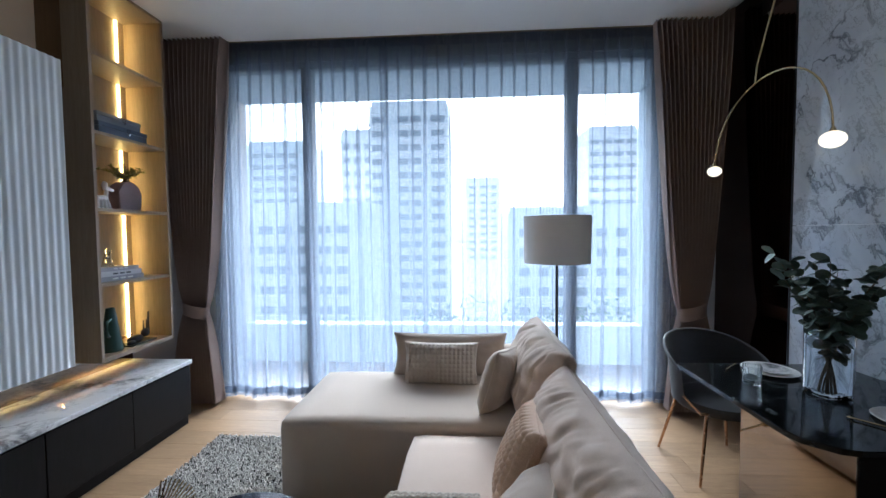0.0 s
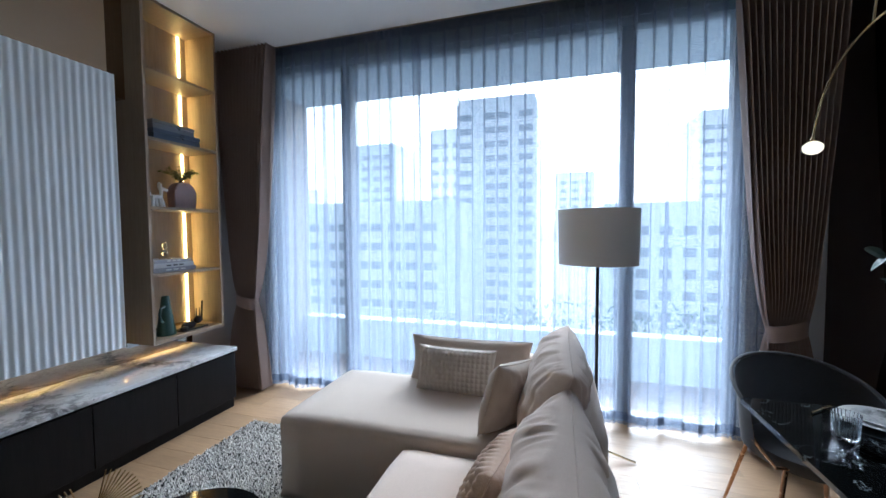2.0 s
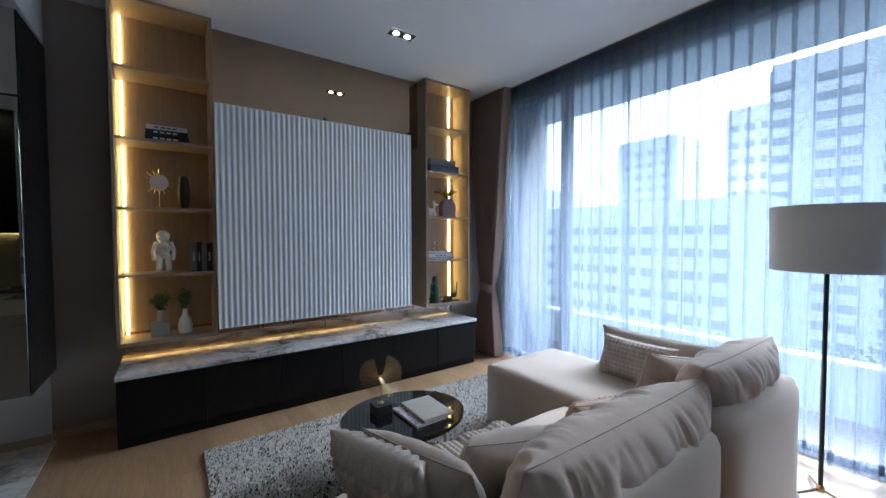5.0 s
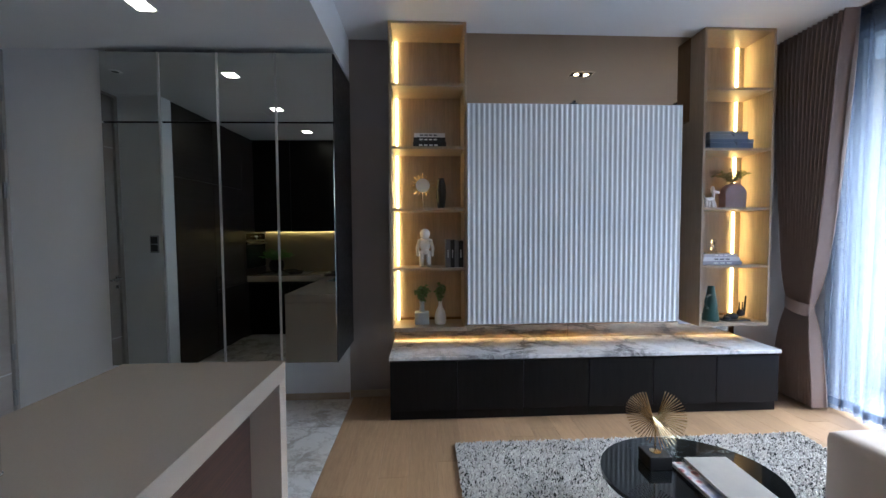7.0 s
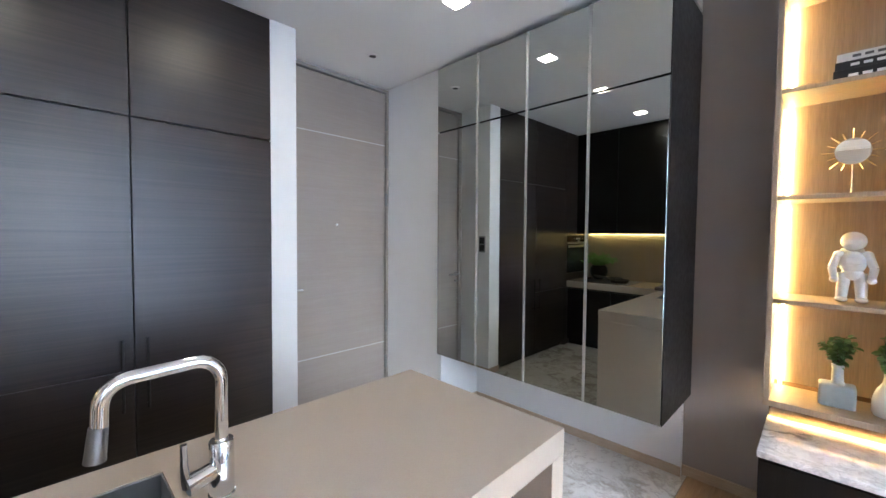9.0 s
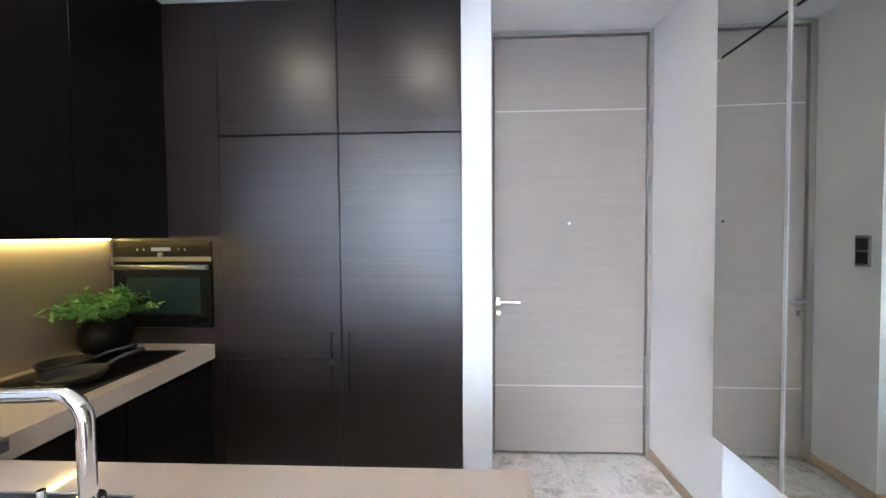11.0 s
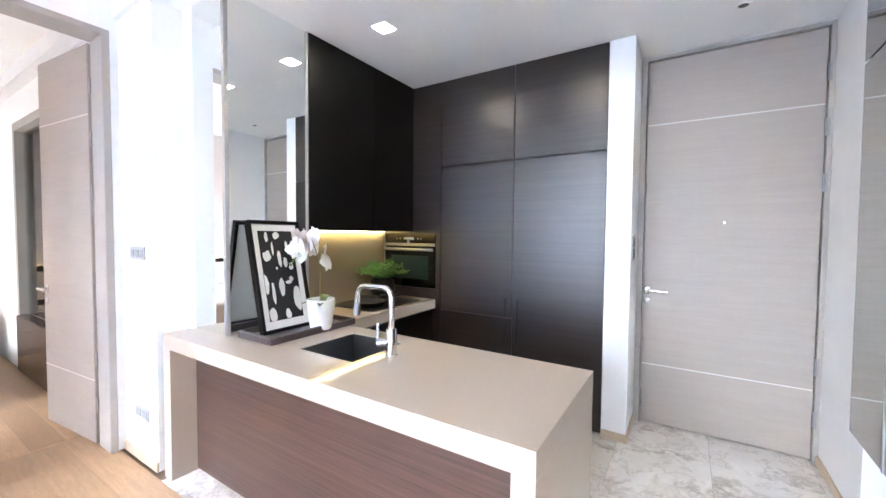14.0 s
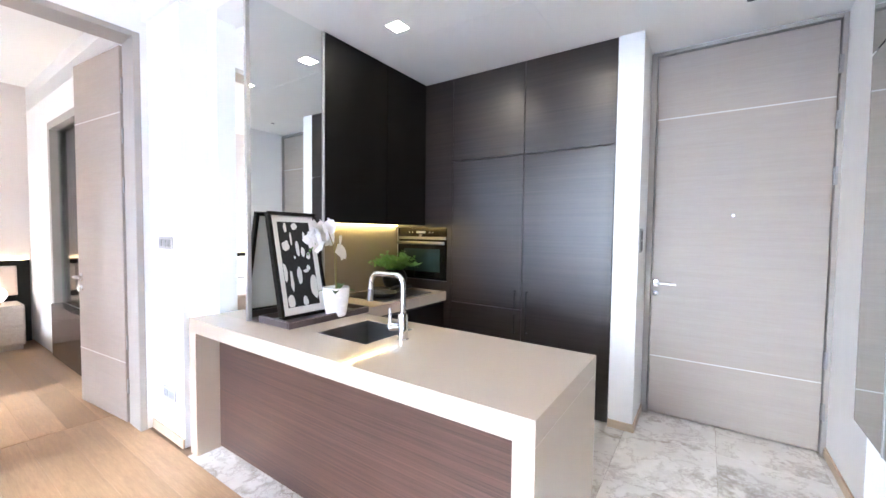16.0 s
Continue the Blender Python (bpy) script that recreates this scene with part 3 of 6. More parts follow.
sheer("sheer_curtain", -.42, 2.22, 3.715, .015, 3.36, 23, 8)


def drape(x_in, x_out, tie_in, tie_out, bot_in, bot_out, y, seed):
    t = thing("drape", (x_in + x_out) / 2, y, 0, "taupe pleated drape tied back with a band", "curtain", "drapes at the window")
    rnd = random.Random(seed)
    ph = rnd.uniform(0, 6)
    zt, zb, zm = 3.38, .02, .88

    def edge(a, b, c, z, p):
        if z > zm:
            s = (z - zm) / (zt - zm)
            return b + (a - b) * s ** p
        s = (zm - z) / (zm - zb)
        return b + (c - b) * (s ** .7)

    def f(u, v):
        z = zb + (zt - zb) * v
        xi, xo = edge(x_in, tie_in, bot_in, z, .62), edge(x_out, tie_out, bot_out, z, .8)
        pinch = math.exp(-((z - zm) / .16) ** 2)
        a = 2 * math.pi * 15 * u + ph + .5 * math.sin(6 * v + u * 4)
        w = abs(xo - xi)
        amp = (.030 + .055 * min(1, w / .6)) * (1 - .45 * pinch) * (1 - .4 * v ** 8)
        return Vector((xi + (xo - xi) * u, y + amp * math.sin(a) + .03 * pinch * math.cos(3.1 * (u - .5)), z))
    part("cloth", grid(240, 60, f), M_DRAPE, t, smooth=True, angle=180)

    def band(u, v):
        xi, xo = tie_in, tie_out
        a = math.pi * 2 * u
        cx, hw = (xi + xo) / 2, abs(xi - xo) / 2 + .012
        return Vector((cx + hw * math.cos(a), y + .085 * math.sin(a), zm - .055 + .11 * v + .035 * math.cos(a) * (-1 if tie_in > tie_out else 1)))
    part("tieback", grid(48, 4, band), M_DRAPE, t, smooth=True, angle=180)
    return t


drape(-1.775, -2.43, -2.045, -2.25, -1.93, -2.37, 3.56, 1)
drape(1.92, 2.54, 2.165, 2.37, 2.07, 2.46, 3.56, 2)

# ---- television wall ----
YC = [-.122 + .5515 * k for k in range(7)]
for k in range(6):
    u = thing("tv_cabinet", -2.2, (YC[k] + YC[k + 1]) / 2, 0, "near-black low cabinet unit under the marble top", "cabinet", "low cabinets")
    part("body", B(-2.45, -1.965, YC[k], YC[k + 1] - .001, .085, .505), M_DARKCAB, u)
    part("plinth", B(-2.45, -1.975, YC[k], YC[k + 1] - .001, 0, .085), M_DARKCAB, u)
    part("door", B(-1.965, -1.943, YC[k] + .0025, YC[k + 1] - .0035, .088, .492, .0015), M_DARKCAB, u)
single("tv_worktop", B(-2.452, -1.925, -.126, 3.192, .508, .54, .003), M_MARBLE, "polished white marble top with grey veins", "worktop")
up = thing("mirror_splashback", -2.445, 1.53, .541, "bronze tinted mirror upstand behind the marble top", "splashback")
for y0, y1 in ((-.12, 1.534), (1.537, 3.19)):
    part("mirror_panel", B(-2.451, -2.437, y0, y1, .541, .752, .001), M_MIRROR_BROWN, up)
# light strips in a channel whose lip keeps the glow to the back of the marble top
for y0, y1, zt in ((-.10, .528, .699), (.565, 2.345, .779), (2.606, 3.16, .699)):
    led = thing("led_strip", -2.42, (y0 + y1) / 2, zt, "hidden warm light strip washing the marble top", "light", "strips over the marble top")
    part("diffuser", boxes((-2.431, -2.419, y0 + .01, y1 - .01, zt - .008, zt - .005)), M_LED_LOW, led)
    part("channel", boxes((-2.436, -2.405, y0, y1, zt - .004, zt), (-2.411, -2.405, y0, y1, zt - .042, zt - .004)), M_ALU, led)

flute = thing("fluted_panel", -2.2, 1.45, .764, "white fluted wall board with vertical ribs", "wall panel")
NF = 42
PY0, PY1 = .532, 2.376
rib = [(-2.0695 + .0032 * math.cos(2 * math.pi * NF * k / (NF * 14)), PY0 + (PY1 - PY0) * k / (NF * 14)) for k in range(NF * 14 + 1)]
part("ribbed_face", prism([(-2.0758, PY0)] + rib + [(-2.0758, PY1)], .764, 2.622), M_FLUTE, flute, smooth=True, angle=50)
part("board", boxes((-2.11, -2.076, PY0, PY1, .764, 2.622)), M_FLUTE, flute)
part("sensor_clip", boxes((-2.10, -2.070, 1.405, 1.465, 2.6225, 2.634), (-2.085, -2.062, 1.425, 1.445, 2.634, 2.65)), M_BLACK, flute, "small black sensor on the top edge")
part("carcass", boxes((-2.452, -2.11, PY0 + .03, PY1 - .03, .78, 2.6)), M_BROWN, flute)


def shelf_unit(y0, y1, led_y):
    s = thing("shelf_unit", -2.28, (y0 + y1) / 2, .70, "tall oak shelf unit with warm light strip", "shelf", "shelf units")
    x0, x1, z0, z1, t = -2.452, -2.12, .70, 3.308, .022
    part("side_panel", B(x0, x1, y0, y0 + t, z0, z1, .0015), M_SHELF, s)
    part("side_panel", B(x0, x1, y1 - t, y1, z0, z1, .0015), M_SHELF, s)
    part("top_panel", B(x0, x1, y0 + t, y1 - t, z1 - t, z1, .0015), M_SHELF, s)
    part("bottom_panel", B(x0, x1, y0 + t, y1 - t, z0, z0 + .03, .0015), M_SHELF, s)
    part("back_panel", B(x0, x0 + .012, y0 + t, y1 - t, z0 + .03, z1 - t), M_SHELF, s)
    for z in (2.80, 2.277, 1.757, 1.243):
        part("shelf_board", B(x0 + .013, x1 - .004, y0 + t + .001, y1 - t - .001, z - .022, z, .0015), M_SHELF, s)
    zs = [z0 + .03, 1.243, 1.757, 2.277, 2.80, z1 - t]
    for a, b in zip(zs, zs[1:]):
        part("led_strip", B(x0 + .014, x0 + .026, led_y - .0065, led_y + .0065, a + .004, b - (.026 if b < 3 else .004)), M_LED, s, "glowing warm light strip")
    return s


shelf_unit(-.125, .530, -.078)
shelf_unit(2.602, 3.247, 3.150)


def book(name, x0, x1, y0, y1, z0, z1, col, label, group="books", spine="y"):
    t = thing(name, (x0 + x1) / 2, (y0 + y1) / 2, z0, label, "book", group)
    m = plain(name + "_cover", col, .45, 0, .1, 60)
    tk = .003
    if z1 - z0 < min(x1 - x0, y1 - y0):
        part("cover", boxes((x0, x1, y0, y1, z0, z0 + tk), (x0, x1, y0, y1, z1 - tk, z1), (x1 - tk, x1, y0, y1, z0 + tk, z1 - tk)), m, t)
        part("pages", B(x0 + .004, x1 - tk, y0 + .004, y1 - .004, z0 + tk, z1 - tk), M_PAPER, t)
    else:
        part("cover", boxes((x0, x1, y0, y0 + tk, z0, z1), (x0, x1, y1 - tk, y1, z0, z1), (x1 - tk, x1, y0 + tk, y1 - tk, z0, z1)), m, t)
        part("pages", B(x0 + .004, x1 - tk, y0 + tk, y1 - tk, z0 + .003, z1 - .004), M_PAPER, t)
    return t, m


def bars(parent, x, y0, y1, z, h, mat, n=3, upright=False):
    """Title marks too small to read, on a spine."""
    bm = bmesh.new()
    w = (y1 - y0) / n if not upright else 0
    for k in range(n):
        if upright:
            B(x, x + .0012, y0, y1, z + k * h * 1.5, z + k * h * 1.5 + h, bm=bm)
        else:
            B(x, x + .0012, y0 + k * w, y0 + k * w + w * .7, z, z + h, bm=bm)
    part("spine_title", bm, mat, parent)


M_INK = plain("ink_grey", (.10, .10, .11), .6)
M_INKW = plain("ink_white", (.75, .74, .72), .6)
# shelf A: stack of books, sun mirror, black vase
for z0, z1, y0, y1, c, ink in ((2.278, 2.325, .075, .36, (.012, .012, .014), M_INKW), (2.3255, 2.362, .08, .352, (.02, .02, .022), M_INKW), (2.3625, 2.398, .085, .35, (.66, .66, .66), M_INK)):
    b, _ = book("book", -2.36, -2.17, y0, y1, z0, z1, c, "large hardback lying in a stack on the shelf", "stacked books in the tall shelf")
    bars(b, -2.17, y0 + .05, y1 - .06, z0 + .012, .012, ink, 4)

sm = thing("table_mirror", -2.28, .155, 1.758, "small round mirror with brass rays on a stand", "mirror")
part("stand", C((-2.28, .155, 1.758), (-2.28, .155, 1.766), .035, n=24, bm=C((-2.28, .155, 1.76), (-2.28, .155, 1.90), .004, n=8)), M_BRASS, sm)
part("glass", C((-2.284, .155, 1.965), (-2.272, .155, 1.965), .062, n=36), M_MIRROR, sm)
rays = bmesh.new()
for k in range(16):
    a = 2 * math.pi * k / 16
    d = Vector((0, math.cos(a), math.sin(a)))
    C(Vector((-2.279, .155, 1.965)) + d * .064, Vector((-2.279, .155, 1.965)) + d * (.095 if k % 2 else .108), .004, .0025, 6, rays)
part("rays", rays, M_BRASS, sm)
single("black_vase", lathe([(.028, 1.758), (.036, 1.79), (.044, 1.86), (.046, 1.92), (.040, 1.975), (.030, 2.01), (.028, 2.028), (.024, 2.028), (.024, 1.98)], -2.28, .318, 10), M_MATTEBLACK,
       "tall matt black faceted vase on the shelf", "vase")

# astronaut figurine and upright books
bm = bmesh.new()
def ball(c, r, s=(1, 1, 1), bm=None, n=14):
    tmp = bmesh.new()
    bmesh.ops.create_uvsphere(tmp, u_segments=n, v_segments=n // 2 + 2, radius=r)
    return merge(bm, tmp, Matrix.Translation(c) @ Matrix.Diagonal((*s, 1)))
ax, ay, az = -2.27, .172, 1.244
for s in (-1, 1):
    ball((ax + .008, ay + s * .034, az + .014), .028, (1.3, .85, .5), bm)
    C((ax, ay + s * .034, az + .015), (ax, ay + s * .026, az + .14), .020, .025, 14, bm)
    C((ax, ay + s * .050, az + .225), (ax + .01, ay + s * .070, az + .165), .018, .016, 12, bm)
    C((ax + .01, ay + s * .070, az + .165), (ax + .03, ay + s * .062, az + .115), .016, .014, 12, bm)
    ball((ax + .03, ay + s * .062, az + .11), .017, (1, 1, 1), bm)
    ball((ax, ay + s * .048, az + .226), .021, (1, 1, 1), bm)
ball((ax, ay, az + .19), .048, (.85, 1.0, 1.2), bm)
ball((ax, ay, az + .135), .038, (.9, 1.1, .8), bm)
B(ax - .075, ax - .035, ay - .042, ay + .042, az + .15, az + .26, .012, 3, bm)
B(ax + .038, ax + .052, ay - .025, ay + .025, az + .185, az + .215, .004, 2, bm)
ball((ax, ay, az + .292), .046, (1, 1, 1), bm, 20)
ball((ax + .020, ay, az + .293), .035, (.95, 1, .85), bm, 20)
single("astronaut_figurine", bm, plain("glazed_white", (.74, .74, .73), .2, .15, .1, 40), "glossy white spaceman figurine standing on the shelf", "figurine", smooth=True)
for k, (y0, y1, c, ink) in enumerate(((.352, .392, (.16, .15, .15), M_INKW), (.3925, .428, (.016, .016, .018), M_INKW), (.4285, .462, (.20, .20, .20), M_INK), (.4625, .503, (.014, .014, .016), M_INKW))):
    b, _ = book("upright_book", -2.36, -2.17, y0, y1, 1.244, 1.488 - .004 * k, c, "upright hardback leaning in a row on the shelf", "upright books in the tall shelf")
    bars(b, -2.17, y0 + .014, y1 - .014, 1.33, .012, ink, 4, True)


def sprigs(parent, x, y, z, n, spread, h, leaf, mat, seed, droop=.2, width=.5, stem_mat=M_STEM, per=14):
    """Stems with many small leaves."""
    rnd = random.Random(seed)
    st, verts, faces = bmesh.new(), [], []
    for k in range(n):
        a = 2 * math.pi * k / n + rnd.uniform(-.4, .4)
        r, hh = spread * rnd.uniform(.35, 1), h * rnd.uniform(.65, 1)
        pts = []
        for i in range(7):
            s = i / 6
            pts.append(Vector((x + r * math.cos(a) * s ** 1.5, y + r * math.sin(a) * s ** 1.5, z + hh * (s - droop * s * s * r / max(spread, .01)))))
        tube(pts, .0022, 5, st, .001)
        for i in range(per):
            s = .25 + .75 * (i + rnd.random()) / per
            q = min(5, int(s * 6))
            p = pts[q].lerp(pts[q + 1], s * 6 - q)
            m = Euler((rnd.uniform(-.9, .9), rnd.uniform(-.9, .9), rnd.uniform(0, 6.28))).to_matrix()
            w, l = leaf * width * rnd.uniform(.7, 1.1), leaf * rnd.uniform(.7, 1.15)
            o = len(verts)
            verts += [p + m @ Vector(v) - ORG[parent.name] for v in ((0, 0, 0), (w * .5, l * .35, l * .08), (w * .42, l * .72, l * .06), (0, l, -l * .04), (-w * .42, l * .72, l * .06), (-w * .5, l * .35, l * .08))]
            faces += [(o, o + 1, o + 2, o + 3), (o, o + 3, o + 4, o + 5)]
    part("stems", st, stem_mat, parent)
    me = bpy.data.meshes.new("leaves")
    me.from_pydata(verts, [], faces)
    me.materials.append(mat)
    ob = new("leaves", me)
    ob.parent = parent
    return ob


v = thing("bottle_vase", -2.27, .14, .731, "square grey-blue bottle vase with a green sprig", "vase", "bottle vases")
b = B(-2.315, -2.225, .075, .205, .731, .842, .012, 3)
lathe([(.030, .842), (.022, .855), (.021, .91), (.024, .935), (.018, .935), (.018, .9)], -2.27, .14, 20, b)
part("bottle", b, plain("grey_blue_ceramic", (.36, .40, .41), .5), v, smooth=True)
sprigs(v, -2.27, .14, .91, 13, .07, .17, .036, M_LEAF, 4, .1, .7, per=18)
v = thing("bottle_vase", -2.27, .305, .731, "round white bottle vase with a green sprig", "vase", "bottle vases")
part("bottle", lathe([(.045, .731), (.052, .745), (.052, .80), (.040, .85), (.020, .885), (.016, .915), (.018, .93), (.013, .93), (.013, .9)], -2.27, .305, 24), M_CERAMIC, v, smooth=True)
sprigs(v, -2.27, .305, .91, 10, .055, .21, .034, M_LEAF, 5, .1, .7, per=18)

# shelf B: keepsake boxes, arched vase, balloon dog, books, jug
M_BOX1 = fabric("box_cloth_grey", (.20, .22, .25), (.28, .30, .33), 400, .8)
M_BOX2 = fabric("box_cloth_blue", (.10, .13, .19), (.15, .18, .25), 400, .8)
for z0, h, y0, y1, x1, m, lab in ((2.278, .085, 2.70, 3.10, -2.165, M_BOX2, "navy cloth keepsake box with a bead clasp"), (2.364, .072, 2.715, 3.07, -2.19, M_BOX1, "grey cloth keepsake box with a bead clasp")):
    t = thing("keepsake_box", -2.3, (y0 + y1) / 2, z0, lab, "box", "keepsake boxes")
    part("base", B(-2.42, x1, y0, y1, z0, z0 + h * .62, .003, 2), m, t)
    part("lid", B(-2.422, x1 + .003, y0 - .002, y1 + .002, z0 + h * .64, z0 + h, .003, 2), m, t)
    yc = (y0 + y1) / 2 + .03
    part("clasp", C((x1 + .006, yc, z0 + h * .45), (x1 + .016, yc, z0 + h * .45), .009, .006, 12), M_CHROME, t, "round silver bead", True)
    part("cord", tube(arc((x1 + .006, yc, z0 + h * .75), .012, 0, 360, (0, 1, 0), (0, 0, 1), 16), .0018, 6), M_MATTEBLACK, t)

t = thing("arched_vase", -2.29, 3.02, 1.758, "dusky pink arched vase with fern stems", "vase")
bm = bmesh.new()
prof = [(-.10, 0), (-.10, .14)] + [(-.10 * math.cos(radians(a)), .14 + .085 * math.sin(radians(a))) for a in range(15, 180, 15)] + [(.10, .14), (.10, 0)]
fa = [bm.verts.new((-2.245, 3.02 + y, 1.758 + z)) for y, z in prof]
bk = [bm.verts.new((-2.335, 3.02 + y, 1.758 + z)) for y, z in prof]
bm.faces.new(fa)
bm.faces.new(bk)
for i in range(len(fa)):
    j = (i + 1) % len(fa)
    bm.faces.new((fa[i], fa[j], bk[j], bk[i]))
bmesh.ops.bevel(bm, geom=[e for e in bm.edges if abs(e.verts[0].co.x - e.verts[1].co.x) < .001], offset=.008, segments=3, affect="EDGES")
part("vase_body", bm, plain("dusky_pink_ceramic", (.36, .25, .25), .55), t, smooth=True)
part("vase_mouth", C((-2.29, 3.02, 1.97), (-2.29, 3.02, 1.99), .02, n=16), M_MATTEBLACK, t)
sprigs(t, -2.29, 3.02, 1.975, 15, .20, .20, .034, wood("shelf_fern", (.09, .11, .025), (.21, .22, .06), (6, 6, 6)), 9, .55, .32, per=26)

bm = bmesh.new()
dx, dy, dz = -2.20, 2.735, 1.758
for o, s in (((0, -.045, .022), .9), ((0, -.015, .022), .9), ((0, .045, .022), .9), ((0, .02, .022), .9)):
    C((dx + (.014 if s else 0), dy + o[1], dz), (dx, dy + o[1] * .75, dz + .07), .011, .013, 12, bm)
C((dx, dy - .045, dz + .075), (dx, dy + .03, dz + .08), .018, .018, 14, bm)
C((dx, dy + .03, dz + .08), (dx, dy + .035, dz + .135), .013, .014, 12, bm)
C((dx, dy + .02, dz + .15), (dx, dy + .085, dz + .135), .017, .011, 14, bm)
ball((dx, dy + .02, dz + .165), .016, (1, .8, 1.9), bm)
ball((dx + .014, dy + .02, dz + .165), .013, (1, .8, 1.8), bm)
C((dx, dy - .045, dz + .08), (dx, dy - .065, dz + .115), .008, .010, 10, bm)
single("balloon_dog", bm, M_CERAMIC, "small white balloon-dog figurine on the shelf", "figurine", smooth=True)

for z0, z1, y0, y1, c, ink in ((1.244, 1.278, 2.665, 3.03, (.34, .33, .36), M_INKW), (1.2785, 1.314, 2.67, 3.01, (.62, .61, .62), M_INK), (1.3145, 1.342, 2.675, 2.985, (.42, .41, .44), M_INKW)):
    b, _ = book("flat_book", -2.40, -2.175, y0, y1, z0, z1, c, "pale grey hardback lying in a stack", "stacked books in the narrow shelf")
    bars(b, -2.175, y0 + .10, y1 - .08, z0 + .011, .011, ink, 3)
t = thing("sand_timer", -2.28, 2.84, 1.342, "wire sand timer with an amber glass", "ornament")
bm = bmesh.new()
for a in range(3):
    p = (math.cos(a * 2.09) * .03, math.sin(a * 2.09) * .03)
    tube([(-2.28 + p[0] * 1.3, 2.84 + p[1] * 1.3, 1.342), (-2.28 + p[0] * .4, 2.84 + p[1] * .4, 1.45)], .0016, 6, bm)
tube(arc((-2.28, 2.84, 1.343), .042, 0, 360, (1, 0, 0), (0, 1, 0), 24), .0016, 6, bm)
part("wire_frame", bm, M_BRASS, t)
part("bulb", lathe([(.004, 1.36), (.022, 1.372), (.024, 1.39), (.006, 1.415), (.006, 1.418), (.022, 1.44), (.020, 1.462), (.006, 1.475)], -2.28, 2.84, 18), M_GLASS, t, smooth=True)

t = thing("jug", -2.23, 2.79, .731, "tall conical dark green jug with an angular handle", "jug")
part("jug_body", lathe([(.066, .731), (.068, .74), (.050, .87), (.027, 1.04), (.023, 1.045), (.030, .98)], -2.23, 2.79, 26), plain("green_ceramic", (.022, .075, .062), .4), t, smooth=True)
part("handle", tube([(-2.20, 2.758, .97), (-2.185, 2.715, .955), (-2.18, 2.70, .91), (-2.185, 2.718, .86), (-2.20, 2.742, .845)], .010, 8), plain("green_glaze", (.02, .07, .058), .4), t, smooth=True)
bm = bmesh.new()
ball((-2.22, 2.98, .765), .034, (1, 2.0, .95), bm)
ball((-2.20, 3.05, .80), .030, (.9, 1.1, 1.1), bm)
ball((-2.19, 2.91, .755), .022, (1, 1.6, .8), bm)
for y in (3.035, 3.065):
    C((-2.20, y, .82), (-2.205, y + .006, .90), .007, .003, 8, bm)
C((-2.22, 3.10, .78), (-2.24, 3.13, .95), .010, .006, 8, bm)
B(-2.28, -2.16, 2.88, 3.12, .731, .742, .003, 1, bm)
single("dog_figurine", bm, M_MATTEBLACK, "black reclining animal figurine on a flat base", "figurine", smooth=True)

# downlights of the living room
def twin_downlight(x, y, z):
    t = thing("downlight", x, y, z, "recessed black twin downlight with warm lamps", "downlight", "twin downlights")
    part("housing", boxes((x - .06, x + .06, y - .12, y + .12, z - .004, z - .001)), M_BLACK, t)
    part("trim", boxes((x - .068, x - .06, y - .128, y + .128, z - .006, z), (x + .06, x + .068, y - .128, y + .128, z - .006, z), (x - .06, x + .06, y - .128, y - .12, z - .006, z), (x - .06, x + .06, y + .12, y + .128, z - .006, z)), M_CEIL, t)
    for s in (-.055, .055):
        part("lamp", C((x, y + s, z - .010), (x, y + s, z - .004), .027, n=24), M_LIGHT, t)
    return t


twin_downlight(-1.46, 1.93, 3.31)

# ---- sofa ----
def soft_block(x0, x1, y0, y1, z0, z1, r=.05, puff=.012, seed=0):
    """An upholstered block with rounded edges and a slightly crowned top."""
    bm = B(x0, x1, y0, y1, z0, z1)
    bmesh.ops.subdivide_edges(bm, edges=bm.edges[:], cuts=9, use_grid_fill=True)
    cx, cy, hx, hy = (x0 + x1) / 2, (y0 + y1) / 2, (x1 - x0) / 2, (y1 - y0) / 2
    for v in bm.verts:
        p = v.co
        q = Vector((min(max(p.x, x0 + r), x1 - r), min(max(p.y, y0 + r), y1 - r), min(max(p.z, z0 + .01), z1 - r)))
        d = p - q
        if d.length > 1e-6 and p.z > z0 + .02:
            p = q + d.normalized() * min(r, d.length)
        u, w = (p.x - cx) / hx, (p.y - cy) / hy
        if p.z > z1 - r:
            p.z += puff * (1 - u * u) * (1 - w * w)
        n = noise.noise(Vector((p.x * 5 + seed, p.y * 5, p.z * 5)))
        v.co = p + Vector((.003 * n, .003 * n, .002 * n))
    return bm


